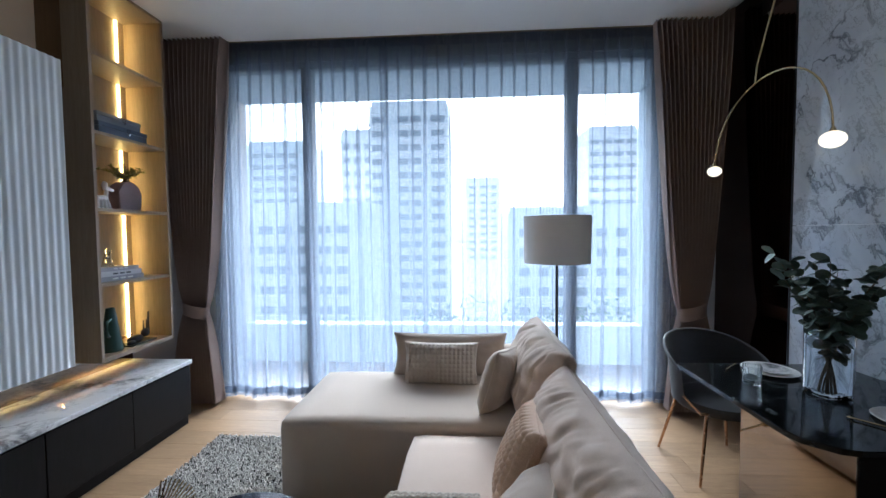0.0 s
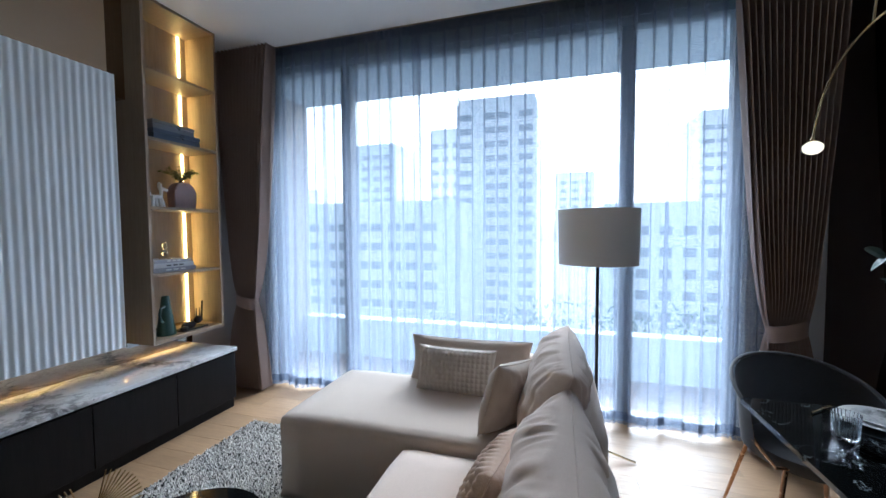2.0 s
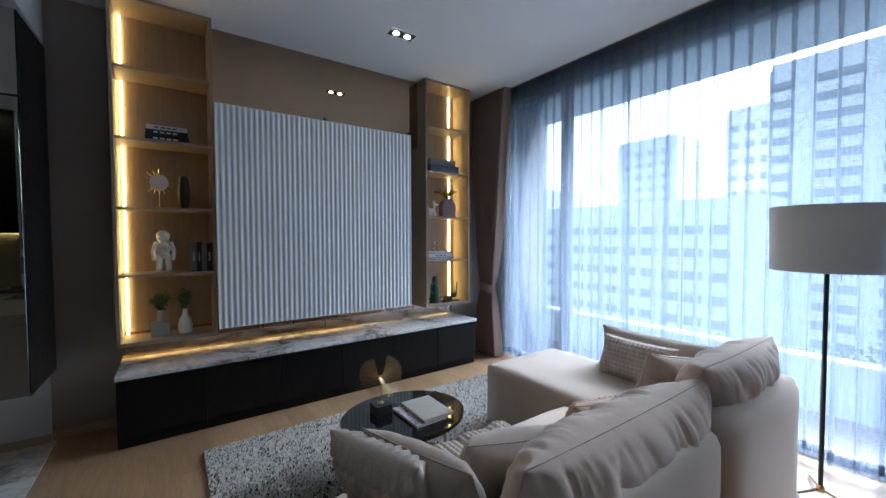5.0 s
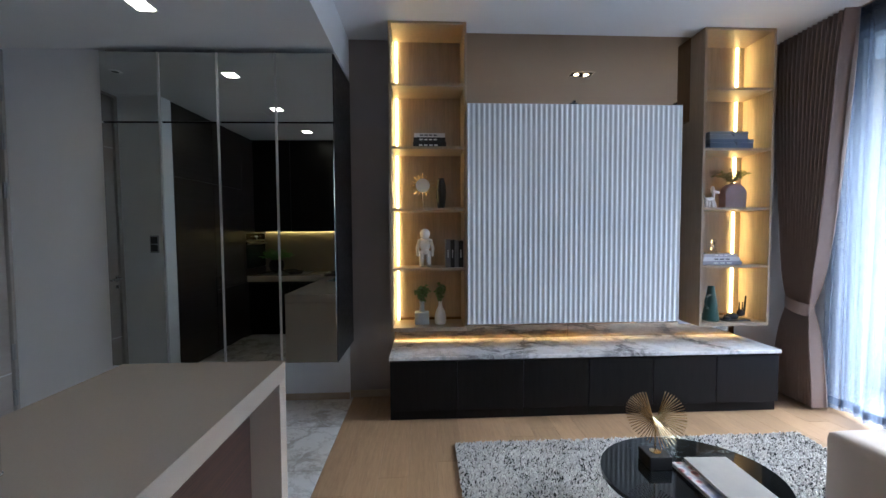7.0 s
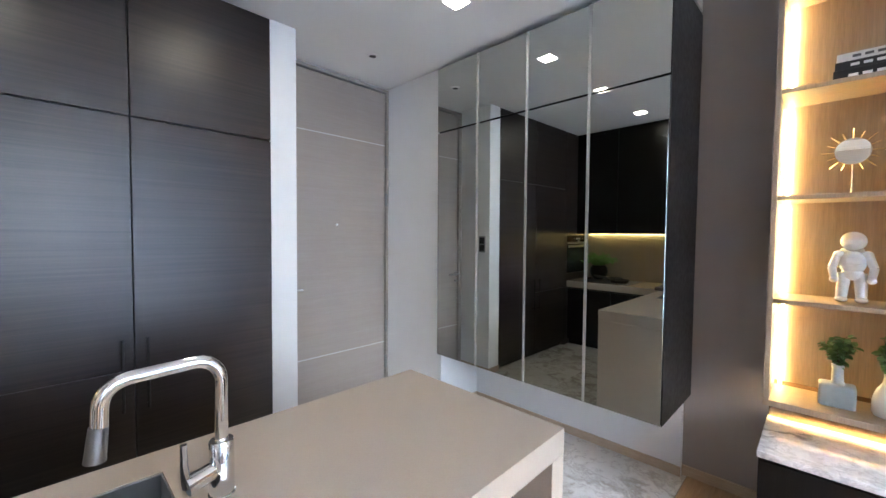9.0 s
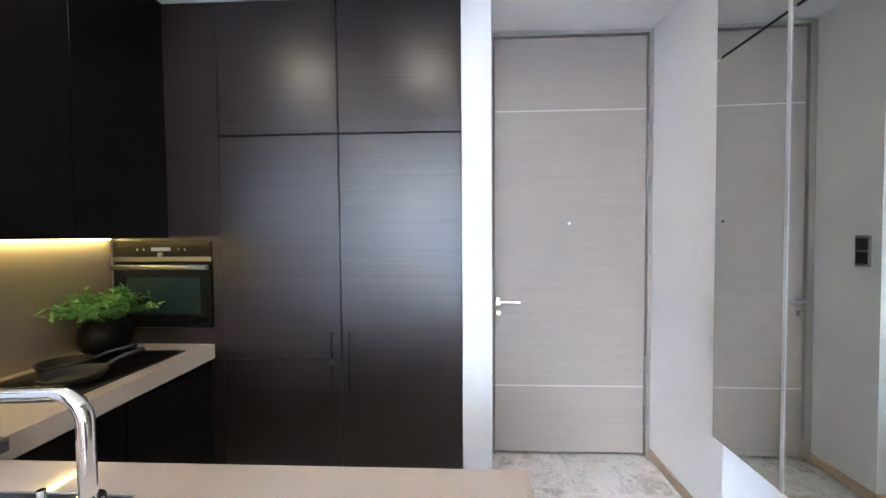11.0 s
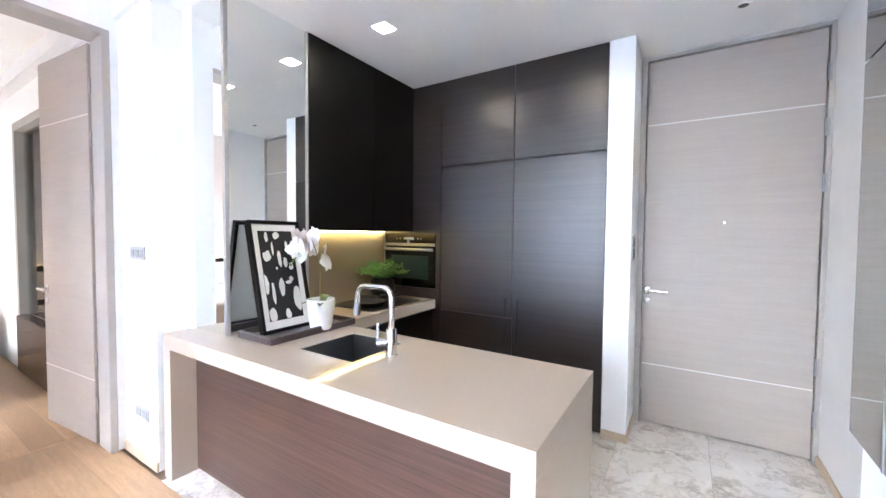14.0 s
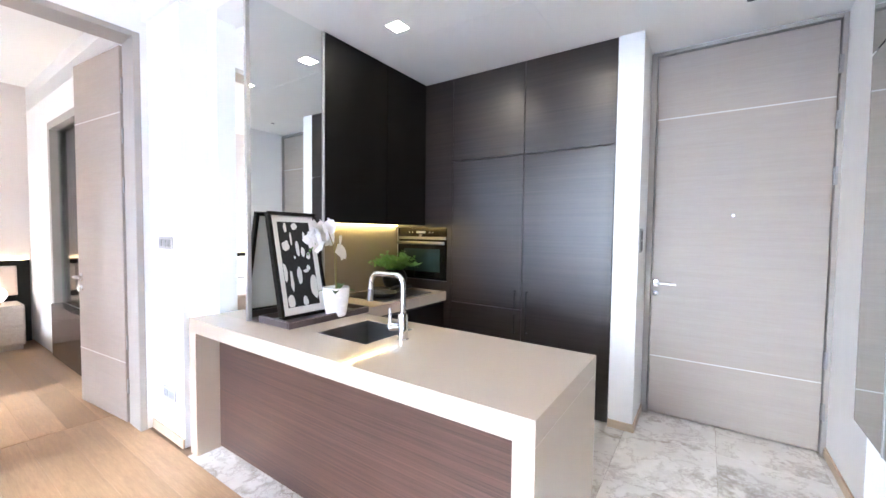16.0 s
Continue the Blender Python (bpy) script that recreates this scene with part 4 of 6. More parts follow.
def pillow(w, h, t, seed=0, n=36, wrinkle=.01, knit=0.0, pitch=.03, corner=.07, crease=.006, gather=0.0):
    """A cushion lying in its own x-z plane, y the thickness, base at z = 0."""
    bm = bmesh.new()
    sides = []
    for s in (-1, 1):
        rows = []
        for i in range(n + 1):
            row = []
            for j in range(n + 1):
                u, v = 2 * i / n - 1, 2 * j / n - 1
                edge = abs(u) == 1 or abs(v) == 1
                x = w / 2 * u * (1 - corner * (1 - v * v) * abs(u) ** 3)
                z = h / 2 * v * (1 - corner * (1 - u * u) * abs(v) ** 3)
                th = 0 if edge else t / 2 * ((1 - u ** 4) * (1 - v ** 4)) ** .5 * (1 - .25 * (u * u + v * v) / 2)
                if not edge:
                    e = max(abs(u), abs(v))
                    k = noise.noise(Vector((u * 3 + seed, v * 3, seed * 1.7))) + .6 * noise.noise(Vector((u * 9, v * 2.5 + seed, s)))
                    rad = math.sin(math.atan2(v, u) * 13 + seed) * e ** 4
                    th += wrinkle * (k * .7 + rad * .5) * min(1, (1 - e) * 6)
                    fold = noise.noise(Vector((x * 11 + 1.2 * noise.noise(Vector((x * 5, z * 5, seed))), z * 3.2 + x * 2, seed * 2.3 + s)))
                    th -= crease * (1 - min(1, abs(fold) * 3.2)) ** 2 * (.25 + .75 * e ** 2) * min(1, (1 - e) * 9)
                    if gather:
                        g = abs(math.sin(x * 31 + 2.2 * noise.noise(Vector((x * 4, z * 3, seed))) + 1.5 * v))
                        th -= gather * (1 - g) ** 2 * max(0, abs(v) - .25) / .75 * min(1, (1 - e) * 10)
                    if knit:
                        th += knit * abs(math.sin(math.pi * x / pitch)) * (.55 + .45 * abs(math.sin(math.pi * z / pitch))) * min(1, (1 - e) * 8)
                row.append(bm.verts.new((x, s * th, z + h / 2)) if not (edge and s == 1) else sides[0][i][j])
            rows.append(row)
        sides.append(rows)
        for i in range(n):
            for j in range(n):
                f = (rows[i][j], rows[i + 1][j], rows[i + 1][j + 1], rows[i][j + 1])
                bm.faces.new(f if s == 1 else f[::-1])
    return bm


def place_pillow(name, label, cat, m, w, h, t, mat, seed, group="sofa cushions", welt=True, **kw):
    th = thing(name, m.translation.x, m.translation.y, m.translation.z, label, cat, group)
    bm = pillow(w, h, t, seed, **kw)
    bmesh.ops.transform(bm, matrix=m, verts=bm.verts)
    part("cover", bm, mat, th, smooth=True, angle=180)
    if welt:
        c = kw.get("corner", .07)
        pts = []
        for k in range(81):
            s = k / 80 * 4
            e, f = int(min(s, 3.999)), (s - int(min(s, 3.999))) * 2 - 1
            u, v = ((f, -1), (1, f), (-f, 1), (-1, -f))[e]
            pts.append(m @ Vector((w / 2 * u * (1 - c * (1 - v * v) * abs(u) ** 3), 0, h / 2 * v * (1 - c * (1 - u * u) * abs(v) ** 3) + h / 2)))
        part("welt", tube(pts, .0030, 6), mat, th, "stitched seam", True, 180)
    return th


sofa = thing("corner_sofa", .3, 2.0, 0, "beige linen corner sofa with a chaise and low back", "sofa")
part("chaise_base", soft_block(-.735, .80, 2.275, 3.10, .02, .50, .035, .010, 1), M_SOFA, sofa, smooth=True, angle=180)
part("seat_base", soft_block(.05, .80, .62, 2.268, .02, .30, .03, 0, 2), M_SOFA, sofa, smooth=True, angle=180)
part("seat_cushion", soft_block(.035, .80, .62, 2.262, .302, .465, .05, .012, 3), M_CUSHION, sofa, smooth=True, angle=180)
part("backrest", soft_block(.77, 1.01, 2.06, 3.10, .03, .755, .085, .01, 4), M_SOFA, sofa, smooth=True, angle=180)
part("backrest", soft_block(.77, 1.005, .62, 2.05, .03, .75, .085, .01, 5), M_SOFA, sofa, smooth=True, angle=180)
part("end_backrest", soft_block(.18, .80, 3.06, 3.20, .03, .70, .06, .008, 6), M_SOFA, sofa, smooth=True, angle=180)
for x, y in ((-.68, 2.33), (-.68, 3.04), (.95, 3.0), (.95, .70), (.10, .70)):
    part("foot", C((x, y, 0), (x, y, .03), .02, n=12), M_BLACK, sofa)


def lean(x, y, z, face, tilt, roll=0):
    """A cushion standing at x, y, z, its front turned to face degrees about z and leaning back by tilt degrees."""
    return pose(x, y, z, 0, 0, face) @ pose(0, 0, 0, -tilt, 0, 0) @ pose(0, 0, 0, 0, roll, 0)


# large back cushions: their length runs along y
place_pillow("back_cushion", "large beige twill back cushion, creased", "cushion", lean(.70, 2.60, .47, 90, -20), .93, .50, .31, M_CUSHION, 3, gather=.012, wrinkle=.020, corner=.05, n=90, crease=.020)
place_pillow("back_cushion", "large beige twill back cushion, creased", "cushion", lean(.685, 1.60, .44, 90, -22), 1.20, .475, .34, M_CUSHION, 7, gather=.014, wrinkle=.022, corner=.05, n=90, crease=.022)
# cushions on the chaise
place_pillow("lumbar_cushion", "long grey-beige lumbar cushion with piped edge", "cushion", lean(.22, 3.02, .49, 0, 10), .86, .32, .14, M_PILLOW, 11)
place_pillow("ribbed_cushion", "beige ribbed velvet cushion leaning on another", "cushion", lean(.16, 2.85, .49, -2, 16), .54, .30, .13, M_KNIT, 12, welt=False, knit=.013, pitch=.030, n=110, wrinkle=.004)
place_pillow("square_cushion", "taupe velvet square cushion standing on its edge", "cushion", lean(.50, 2.52, .49, 62, -14, 8), .38, .38, .17, M_PILLOW, 13)
# cushions on the seat
place_pillow("knit_cushion", "peach waffle-knit cushion against the back", "cushion", lean(.50, 1.76, .455, 80, -22, 6), .42, .38, .15, M_PEACH, 14, knit=.014, pitch=.034, n=100, wrinkle=.004)
place_pillow("soft_cushion", "greige velvet cushion slumped on the seat", "cushion", lean(.41, 1.33, .455, 72, -32, 5), .50, .37, .22, M_PILLOW, 15)
place_pillow("greige_cushion", "greige linen cushion at the sofa end", "cushion", lean(.47, 1.04, .455, 16, -27, -3), .50, .42, .17, M_PILLOW, 16)
place_pillow("cable_knit_cushion", "cream cable-knit cushion at the sofa end", "cushion", lean(.39, .90, .455, 16, -22, -4), .46, .40, .15, M_KNIT, 17, welt=False, knit=.022, pitch=.042, n=110, wrinkle=.004)
# knitted throw over the seat
def throw_sheet(u, v):
    y = 1.22 + .50 * u
    s = v * .62
    if s < .36:
        p = Vector((.40 - s, y, .470))
    elif s < .40:
        a = (s - .36) / .04 * 1.57
        p = Vector((.04 - .022 * math.sin(a), y, .448 + .022 * math.cos(a)))
    else:
        p = Vector((.012, y, .448 - (s - .40)))
    k = .010 * abs(math.sin(math.pi * y / .034)) + .006 * abs(math.sin(math.pi * s / .03))
    wv = .012 * math.sin(y * 31) + .006 * math.sin(y * 57 + 4 * s)
    up = Vector((0, 0, 1)) if s < .38 else Vector((-1, 0, 0))
    return p + up * (k + .012 + wv * .6)
th = thing("knit_throw", .2, 1.47, .47, "chunky cream knit throw over the seat edge", "blanket")
part("knit", grid(150, 120, throw_sheet), M_KNIT, th, smooth=True, angle=180)

# ---- rug ----
rug = thing("rug", -.7, 1.68, 0, "speckled cream and black shaggy rug", "rug")
part("backing", B(-1.56, .30, .385, 2.975, .001, .010, .002), fabric("rug_backing", (.30, .28, .26), (.42, .40, .37), 300), rug)
rv, rf = [], []
rr = random.Random(5)
for k in range(52000):
    x, y = rr.uniform(-1.565, .05), rr.uniform(.38, 2.98)
    if x > -.70 and y > 2.32:
        continue
    a, l, s = rr.uniform(0, 6.283), rr.uniform(.004, .011), rr.uniform(.0030, .0055)
    tx, ty, hgt = x + l * math.cos(a), y + l * math.sin(a), rr.uniform(.018, .030)
    o = len(rv)
    rv += [(x - s, y - s, .009), (x + s, y - s, .009), (x, y + s * 1.3, .009), (tx - s * .8, ty, hgt), (tx + s * .8, ty - s * .5, hgt), (tx, ty + s, hgt)]
    rf += [(o, o + 1, o + 4, o + 3), (o + 1, o + 2, o + 5, o + 4), (o + 2, o, o + 3, o + 5), (o + 3, o + 4, o + 5)]
me = bpy.data.meshes.new("pile")
me.from_pydata([(x + .7, y - 1.68, z) for x, y, z in rv], [], rf)
m = Mat("rug_yarn", .95, spec=.1)
m.color(m.ramp(m.random(0, 1, True), [(.0, (.02, .02, .02)), (.13, (.05, .048, .045)), (.17, (.36, .34, .31)), (.32, (.56, .53, .49)), (1.0, (.74, .70, .65))]))
me.materials.append(m.m)
ob = new("pile", me)
ob.parent = rug
tagged(ob, kind="stuff")

# ---- coffee table and what lies on it ----
TX, TY, TZ = -.57, 1.43, .385
ct = thing("coffee_table", TX, TY, 0, "round black marble coffee table with brass legs", "table")
def oval(u, v, a=.34, b=.41):
    return (TX + a * math.cos(2 * math.pi * u), TY + b * math.sin(2 * math.pi * u))
bm = prism([oval(k / 72, 0) for k in range(72)], TZ - .022, TZ)
bmesh.ops.bevel(bm, geom=[e for e in bm.edges if abs(e.verts[0].co.z - e.verts[1].co.z) < 1e-5], offset=.005, segments=2, affect="EDGES")
part("tabletop", bm, M_BLACKMARBLE, ct, smooth=True, angle=30)
for k in range(4):
    a = math.pi / 4 + k * math.pi / 2
    p = (TX + .235 * math.cos(a), TY + .285 * math.sin(a))
    part("leg", C((p[0], p[1], .012), (p[0], p[1], TZ - .022), .011, n=14), M_BRASS, ct, smooth=True)
part("ring", tube([(TX + .235 * math.cos(a), TY + .285 * math.sin(a), .06) for a in [2 * math.pi * k / 48 for k in range(49)]], .007, 8), M_BRASS, ct, smooth=True)

sx, sy = -.66, 1.31
sc = thing("fan_sculpture", sx, sy, TZ, "brass fan sculpture of thin rods on a black block", "sculpture")
part("block", B(sx - .055, sx + .055, sy - .055, sy + .055, TZ, TZ + .065, .002), M_MATTEBLACK, sc)
part("collar", lathe([(.026, TZ + .065), (.026, TZ + .069), (.010, TZ + .073), (.0, TZ + .073)], sx, sy, 24), M_BRASS, sc, smooth=True)
part("rod_stand", C((sx, sy, TZ + .069), (sx, sy, TZ + .24), .0045, n=10), M_BRASS, sc, smooth=True)
for k in range(25):
    s = k / 24 - .5
    a = radians(150 * s)
    along, across = Vector((.44, .90, 0)), Vector((-.90, .44, 0))
    c = Vector((sx, sy, TZ + .238)) + across * .05 * s + along * .012 * math.sin(2.4 * s) + Vector((0, 0, .004 - .05 * s * s))
    d = (along * math.cos(a) + Vector((0, 0, 1)) * math.sin(a) + across * .30 * s).normalized()
    part("fan_rod", C(c - d * .135, c + d * .135, .0024, n=6), M_BRASS, sc)


def turned_box(cx, cy, z0, z1, w, l, ang, bevel=.001):
    bm = B(-w / 2, w / 2, -l / 2, l / 2, z0, z1, bevel)
    bmesh.ops.transform(bm, matrix=pose(cx, cy, 0, 0, 0, ang), verts=bm.verts)
    return bm


M_MAG = Mat("magazine_cover", .3)
_v = M_MAG.node("ShaderNodeTexVoronoi", Scale=22.0)
M_MAG.link(M_MAG.at(), _v.inputs["Vector"])
M_MAG.color(M_MAG.ramp(_v.outputs["Distance"], [(.1, (.10, .05, .06)), (.3, (.35, .12, .12)), (.45, (.62, .58, .56)), (.8, (.20, .22, .30))]))
bk1 = thing("picture_book", -.493, 1.497, TZ, "picture book with a colourful cover under another", "book", "books on the coffee table")
part("pages", turned_box(-.493, 1.497, TZ, TZ + .016, .295, .222, 1), M_PAPER, bk1)
part("cover", turned_box(-.493, 1.497, TZ + .0162, TZ + .019, .30, .226, 1), M_MAG.m, bk1)
bk2 = thing("grey_book", -.494, 1.552, TZ + .019, "plain pale grey book lying on top", "book", "books on the coffee table")
part("pages", turned_box(-.494, 1.552, TZ + .0195, TZ + .033, .30, .21, -2), M_PAPER, bk2)
part("cover", turned_box(-.494, 1.552, TZ + .0332, TZ + .036, .305, .215, -2), plain("grey_cover", (.36, .335, .30), .6), bk2)

# ---- floor lamp ----
lx, ly = 1.06, 3.25
fl = thing("floor_lamp", lx, ly, 0, "black floor lamp with a white drum shade", "lamp")
part("pole", C((lx, ly, .05), (lx, ly, 1.66), .0115, n=16), M_BLACK, fl, smooth=True)
part("hub", lathe([(.0, .045), (.018, .047), (.02, .07), (.013, .09), (.0, .092)], lx, ly, 20), M_BRASS, fl, smooth=True)
for k in range(3):
    a = radians(-8 + 120 * k)
    part("leg", tube([(lx + .012 * math.cos(a), ly + .012 * math.sin(a), .062), (lx + .25 * math.cos(a), ly + .25 * math.sin(a), .010)], .007, 8), M_BRASS, fl, smooth=True)
def ring_wall(r0, r1, z0, z1, cx, cy, t=.003, n=56):
    return lathe([(r0, z0), (r1, z1), (r1 - t, z1), (r0 - t, z0), (r0, z0)], cx, cy, n)
part("shade", ring_wall(.252, .258, 1.325, 1.69, lx, ly), M_LAMPSHADE, fl, "white linen drum shade", True)
bm = bmesh.new()
for k in range(3):
    a = k * 2.094
    tube([(lx, ly, 1.655), (lx + .252 * math.cos(a), ly + .252 * math.sin(a), 1.682)], .003, 6, bm)
part("spider", bm, M_BLACK, fl)
part("lamp_holder", C((lx, ly, 1.50), (lx, ly, 1.60), .022, n=14), M_BLACK, fl)
for s in (-.062, .062):
    part("pull_chain", tube([(lx + s, ly - .03, 1.40), (lx + s, ly - .03, 1.275)], .0022, 6), M_BLACK, fl)

# ---- dining corner ----
single("marble_wall_panel", boxes((2.592, 2.619, .75, 2.97, 0, 1.594), (2.592, 2.619, .75, 2.97, 1.597, 3.42)), M_MARBLE_WALL, "polished grey veined marble wall slabs", "wall panel")
dm = thing("dark_mirror", 2.6, 3.38, 0, "black tinted mirror panel beside the curtain", "mirror")
part("glass", B(2.596, 2.618, 2.985, 3.79, .01, 3.42), M_MIRROR_DARK, dm)
part("edge_profile", B(2.588, 2.618, 2.971, 2.984, .0, 3.42), M_BLACK, dm)

dt = thing("dining_table", 2.1, 2.1, 0, "black marble dining table on a bronze mirrored base", "table")
poly = [(2.588, 2.615), (1.66, 2.615), (1.64, 2.595), (1.64, 1.80), (1.66, 1.735), (1.74, 1.66), (1.80, 1.645), (2.588, 1.645)]
bm = prism(poly, .725, .75)
bmesh.ops.bevel(bm, geom=[e for e in bm.edges if abs(e.verts[0].co.z - e.verts[1].co.z) < 1e-5], offset=.003, segments=2, affect="EDGES")
part("tabletop", bm, M_BLACKMARBLE, dt)
part("base", B(1.865, 2.588, 1.72, 2.36, 0, .724, .002), M_BLACKCAB, dt)
part("mirror_panel", B(1.858, 1.8648, 1.724, 2.356, .004, .722), M_MIRROR_BRONZE, dt, "bronze mirror facing")


def dining_chair(cx, cy, ang):
    ch = thing("dining_chair", cx, cy, 0, "dark grey upholstered tub chair with copper legs", "chair")
    m = pose(cx, cy, 0, 0, 0, ang)
    def put(bm):
        bmesh.ops.transform(bm, matrix=m, verts=bm.verts)
        return bm
    seat = lathe([(.0, .40), (.20, .40), (.235, .415), (.245, .445), (.235, .472), (.18, .485), (.0, .488)], 0, 0, 36)
    part("seat", put(seat), M_CHAIR, ch, smooth=True)
    def back(u, v, off):
        a = radians(-14 + 208 * u)
        r = .262 + .035 * v + off
        top = .84 - .17 * abs(2 * u - 1) ** 2.2
        rib = .004 * abs(math.sin(22 * math.pi * u)) if off > 0 else 0
        z = .44 + (top - .44) * v
        return Vector((r * math.cos(a), (r + rib) * math.sin(a), z))
    bm = grid(60, 10, lambda u, v: back(u, v, .0))
    bmesh.ops.solidify(bm, geom=bm.faces[:], thickness=.032)
    part("backrest", put(bm), M_CHAIR, ch, "curved upholstered back", True, 60)
    rim = [back(k / 60, 1, .012) + Vector((0, 0, .004)) for k in range(61)]
    part("piping", put(tube(rim, .010, 8)), M_CHAIR, ch, smooth=True)
    for x, y in ((-.2, -.17), (.2, -.17), (-.2, .19), (.2, .19)):
        part("leg", put(tube([(x * .85, y * .85, .42), (x * 1.25, y * 1.25, 0)], .012, 10, None, .008)), M_COPPER, ch, smooth=True)
    fr = tube([(-.262, -.02, .60), (-.258, -.05, .50), (-.22, -.16, .43), (.22, -.16, .43), (.258, -.05, .50), (.262, -.02, .60)], .009, 8)
    part("frame", put(fr), M_COPPER, ch, smooth=True)
    return ch


dining_chair(2.0, 2.78, 4)


def plate(cx, cy, r=.135):
    p = thing("dinner_plate", cx, cy, .75, "white plate with a marbled side plate on it", "plate", "place settings")
    part("charger", lathe([(.0, .752), (r * .6, .752), (r * .95, .762), (r, .766), (r * .97, .769), (r * .6, .757), (.0, .757)], cx, cy, 48), M_CERAMIC, p, smooth=True)
    part("side_plate", lathe([(.0, .759), (r * .45, .759), (r * .7, .769), (r * .72, .772), (r * .66, .772), (r * .42, .763), (.0, .763)], cx, cy, 40), M_MARBLE, p, "marbled small plate", True)


plate(2.09, 2.47)
plate(2.22, 1.86)
for (x0, y0), (x1, y1) in (((1.86, 2.49), (1.99, 2.60)), ((1.99, 1.91), (2.16, 1.70))):
    f = thing("fork", x0, y0, .752, "slim brass-coloured fork beside the plate", "cutlery", "cutlery")
    d = Vector((x1 - x0, y1 - y0, 0)).normalized()
    n = Vector((-d.y, d.x, 0))
    bm = tube([(x0, y0, .757), ((x0 * .4 + x1 * .6), (y0 * .4 + y1 * .6), .759)], .0045, 6, None, .003)
    part("handle", bm, M_BRASS, f, smooth=True)
    bm = bmesh.new()
    base = Vector((x0 * .4 + x1 * .6, y0 * .4 + y1 * .6, .758))
    for k in (-1.5, -.5, .5, 1.5):
        C(base + n * k * .002, base + d * .06 + n * k * .0055, .0018, n=6, bm=bm)
    part("tines", bm, M_BRASS, f)

def glass_vessel(prof, cx, cy, n, rib=0.0):
    bm = lathe(prof, cx, cy, n)
    if rib:
        for v in bm.verts:
            d = Vector((v.co.x - cx, v.co.y - cy, 0))
            if d.length > .02:
                a = math.atan2(d.y, d.x)
                v.co += d.normalized() * rib * math.cos(20 * a)
    return bm


single("tumbler", glass_vessel([(.0, .752), (.034, .752), (.037, .76), (.043, .85), (.040, .85), (.034, .768), (.0, .766)], 1.86, 2.285, 80, .0012), M_GLASS, "ribbed clear glass tumbler on the table", "glass", smooth=True)

gv = thing("glass_vase", 2.13, 2.16, .75, "square clear glass vase with eucalyptus branches", "vase")
def squircle(r, z):
    return [(2.13 + r * math.copysign(abs(math.cos(t)) ** .45, math.cos(t)), 2.16 + r * math.copysign(abs(math.sin(t)) ** .45, math.sin(t)), z) for t in [2 * math.pi * k / 40 for k in range(40)]]
bm = bmesh.new()
rings = [[bm.verts.new(p) for p in squircle(r, z)] for r, z in ((.070, .752), (.076, .760), (.078, 1.085), (.072, 1.085), (.070, .775), (.03, .772))]
for q, w in zip(rings, rings[1:]):
    for i in range(40):
        bm.faces.new((q[i], q[(i + 1) % 40], w[(i + 1) % 40], w[i]))
bm.faces.new(rings[0])
bm.faces.new(rings[-1])
part("vase_body", bm, M_GLASS, gv, smooth=True, angle=50)
rnd = random.Random(21)
lv, lf = [], []
for k in range(15):
    an = 2 * math.pi * k / 15 + rnd.uniform(-.3, .3)
    r, hh = rnd.uniform(.08, .27), rnd.uniform(.34, .62)
    pts = []
    for i in range(9):
        s = i / 8
        pts.append(Vector((2.13 - .03 * math.cos(an) * (1 - s) + r * math.cos(an) * s ** 1.6, 2.16 - .03 * math.sin(an) * (1 - s) + r * math.sin(an) * s ** 1.6, .775 + hh * s * 1.15)))
    part("branch", tube(pts, .0034, 6, None, .0012), M_STEM, gv, smooth=True)
    for i in range(9):
        s = .45 + .55 * i / 8
        q = min(7, int(s * 8))
        p = pts[q].lerp(pts[q + 1], s * 8 - q)
        for side in (-1, 1):
            mt = Euler((rnd.uniform(-1.0, 1.0), rnd.uniform(-.8, .8), rnd.uniform(0, 6.28))).to_matrix()
            R = rnd.uniform(.022, .036)
            o = len(lv)
            c = p + mt @ Vector((0, R * 1.15, 0))
            lv.append(c - ORG[gv.name])
            for j in range(10):
                t = 2 * math.pi * j / 10
                lv.append(c + mt @ Vector((R * math.cos(t), R * 1.1 * math.sin(t), .12 * R * math.cos(2 * t))) - ORG[gv.name])
            lf += [(o, o + 1 + j, o + 1 + (j + 1) % 10) for j in range(10)]
me = bpy.data.meshes.new("leaves")
me.from_pydata(lv, [], lf)
me.materials.append(M_LEAF_DARK)
ob = new("leaves", me)
ob.parent = gv

# ---- pendant with two globes ----
pl = thing("pendant_lamp", 2.19, 2.70, 2.49, "brass arc pendant with two glowing opal globes", "pendant lamp")
pts = []
for k in range(25):
    s = k / 24
    b = [Vector((2.105, 3.03, 2.03)), Vector((2.11, 2.99, 2.40)), Vector((2.16, 2.78, 2.62)), Vector((2.28, 2.36, 2.66)), Vector((2.29, 2.355, 2.10))]
    q = b
    while len(q) > 1:
        q = [q[i].lerp(q[i + 1], s) for i in range(len(q) - 1)]
    pts.append(q[0])
part("arm", tube(pts, .0055, 10), M_BRASS, pl, smooth=True)
mid = pts[11]
part("stem", tube([mid, mid + Vector((.005, -.01, .12)), mid + Vector((.03, -.04, .30)), mid + Vector((.06, -.08, .52)), Vector((mid.x + .09, mid.y - .12, 3.31))], .0055, 10), M_BRASS, pl, smooth=True)
part("canopy", C((mid.x + .09, mid.y - .12, 3.285), (mid.x + .09, mid.y - .12, 3.31), .05, n=28), M_BRASS, pl, smooth=True)
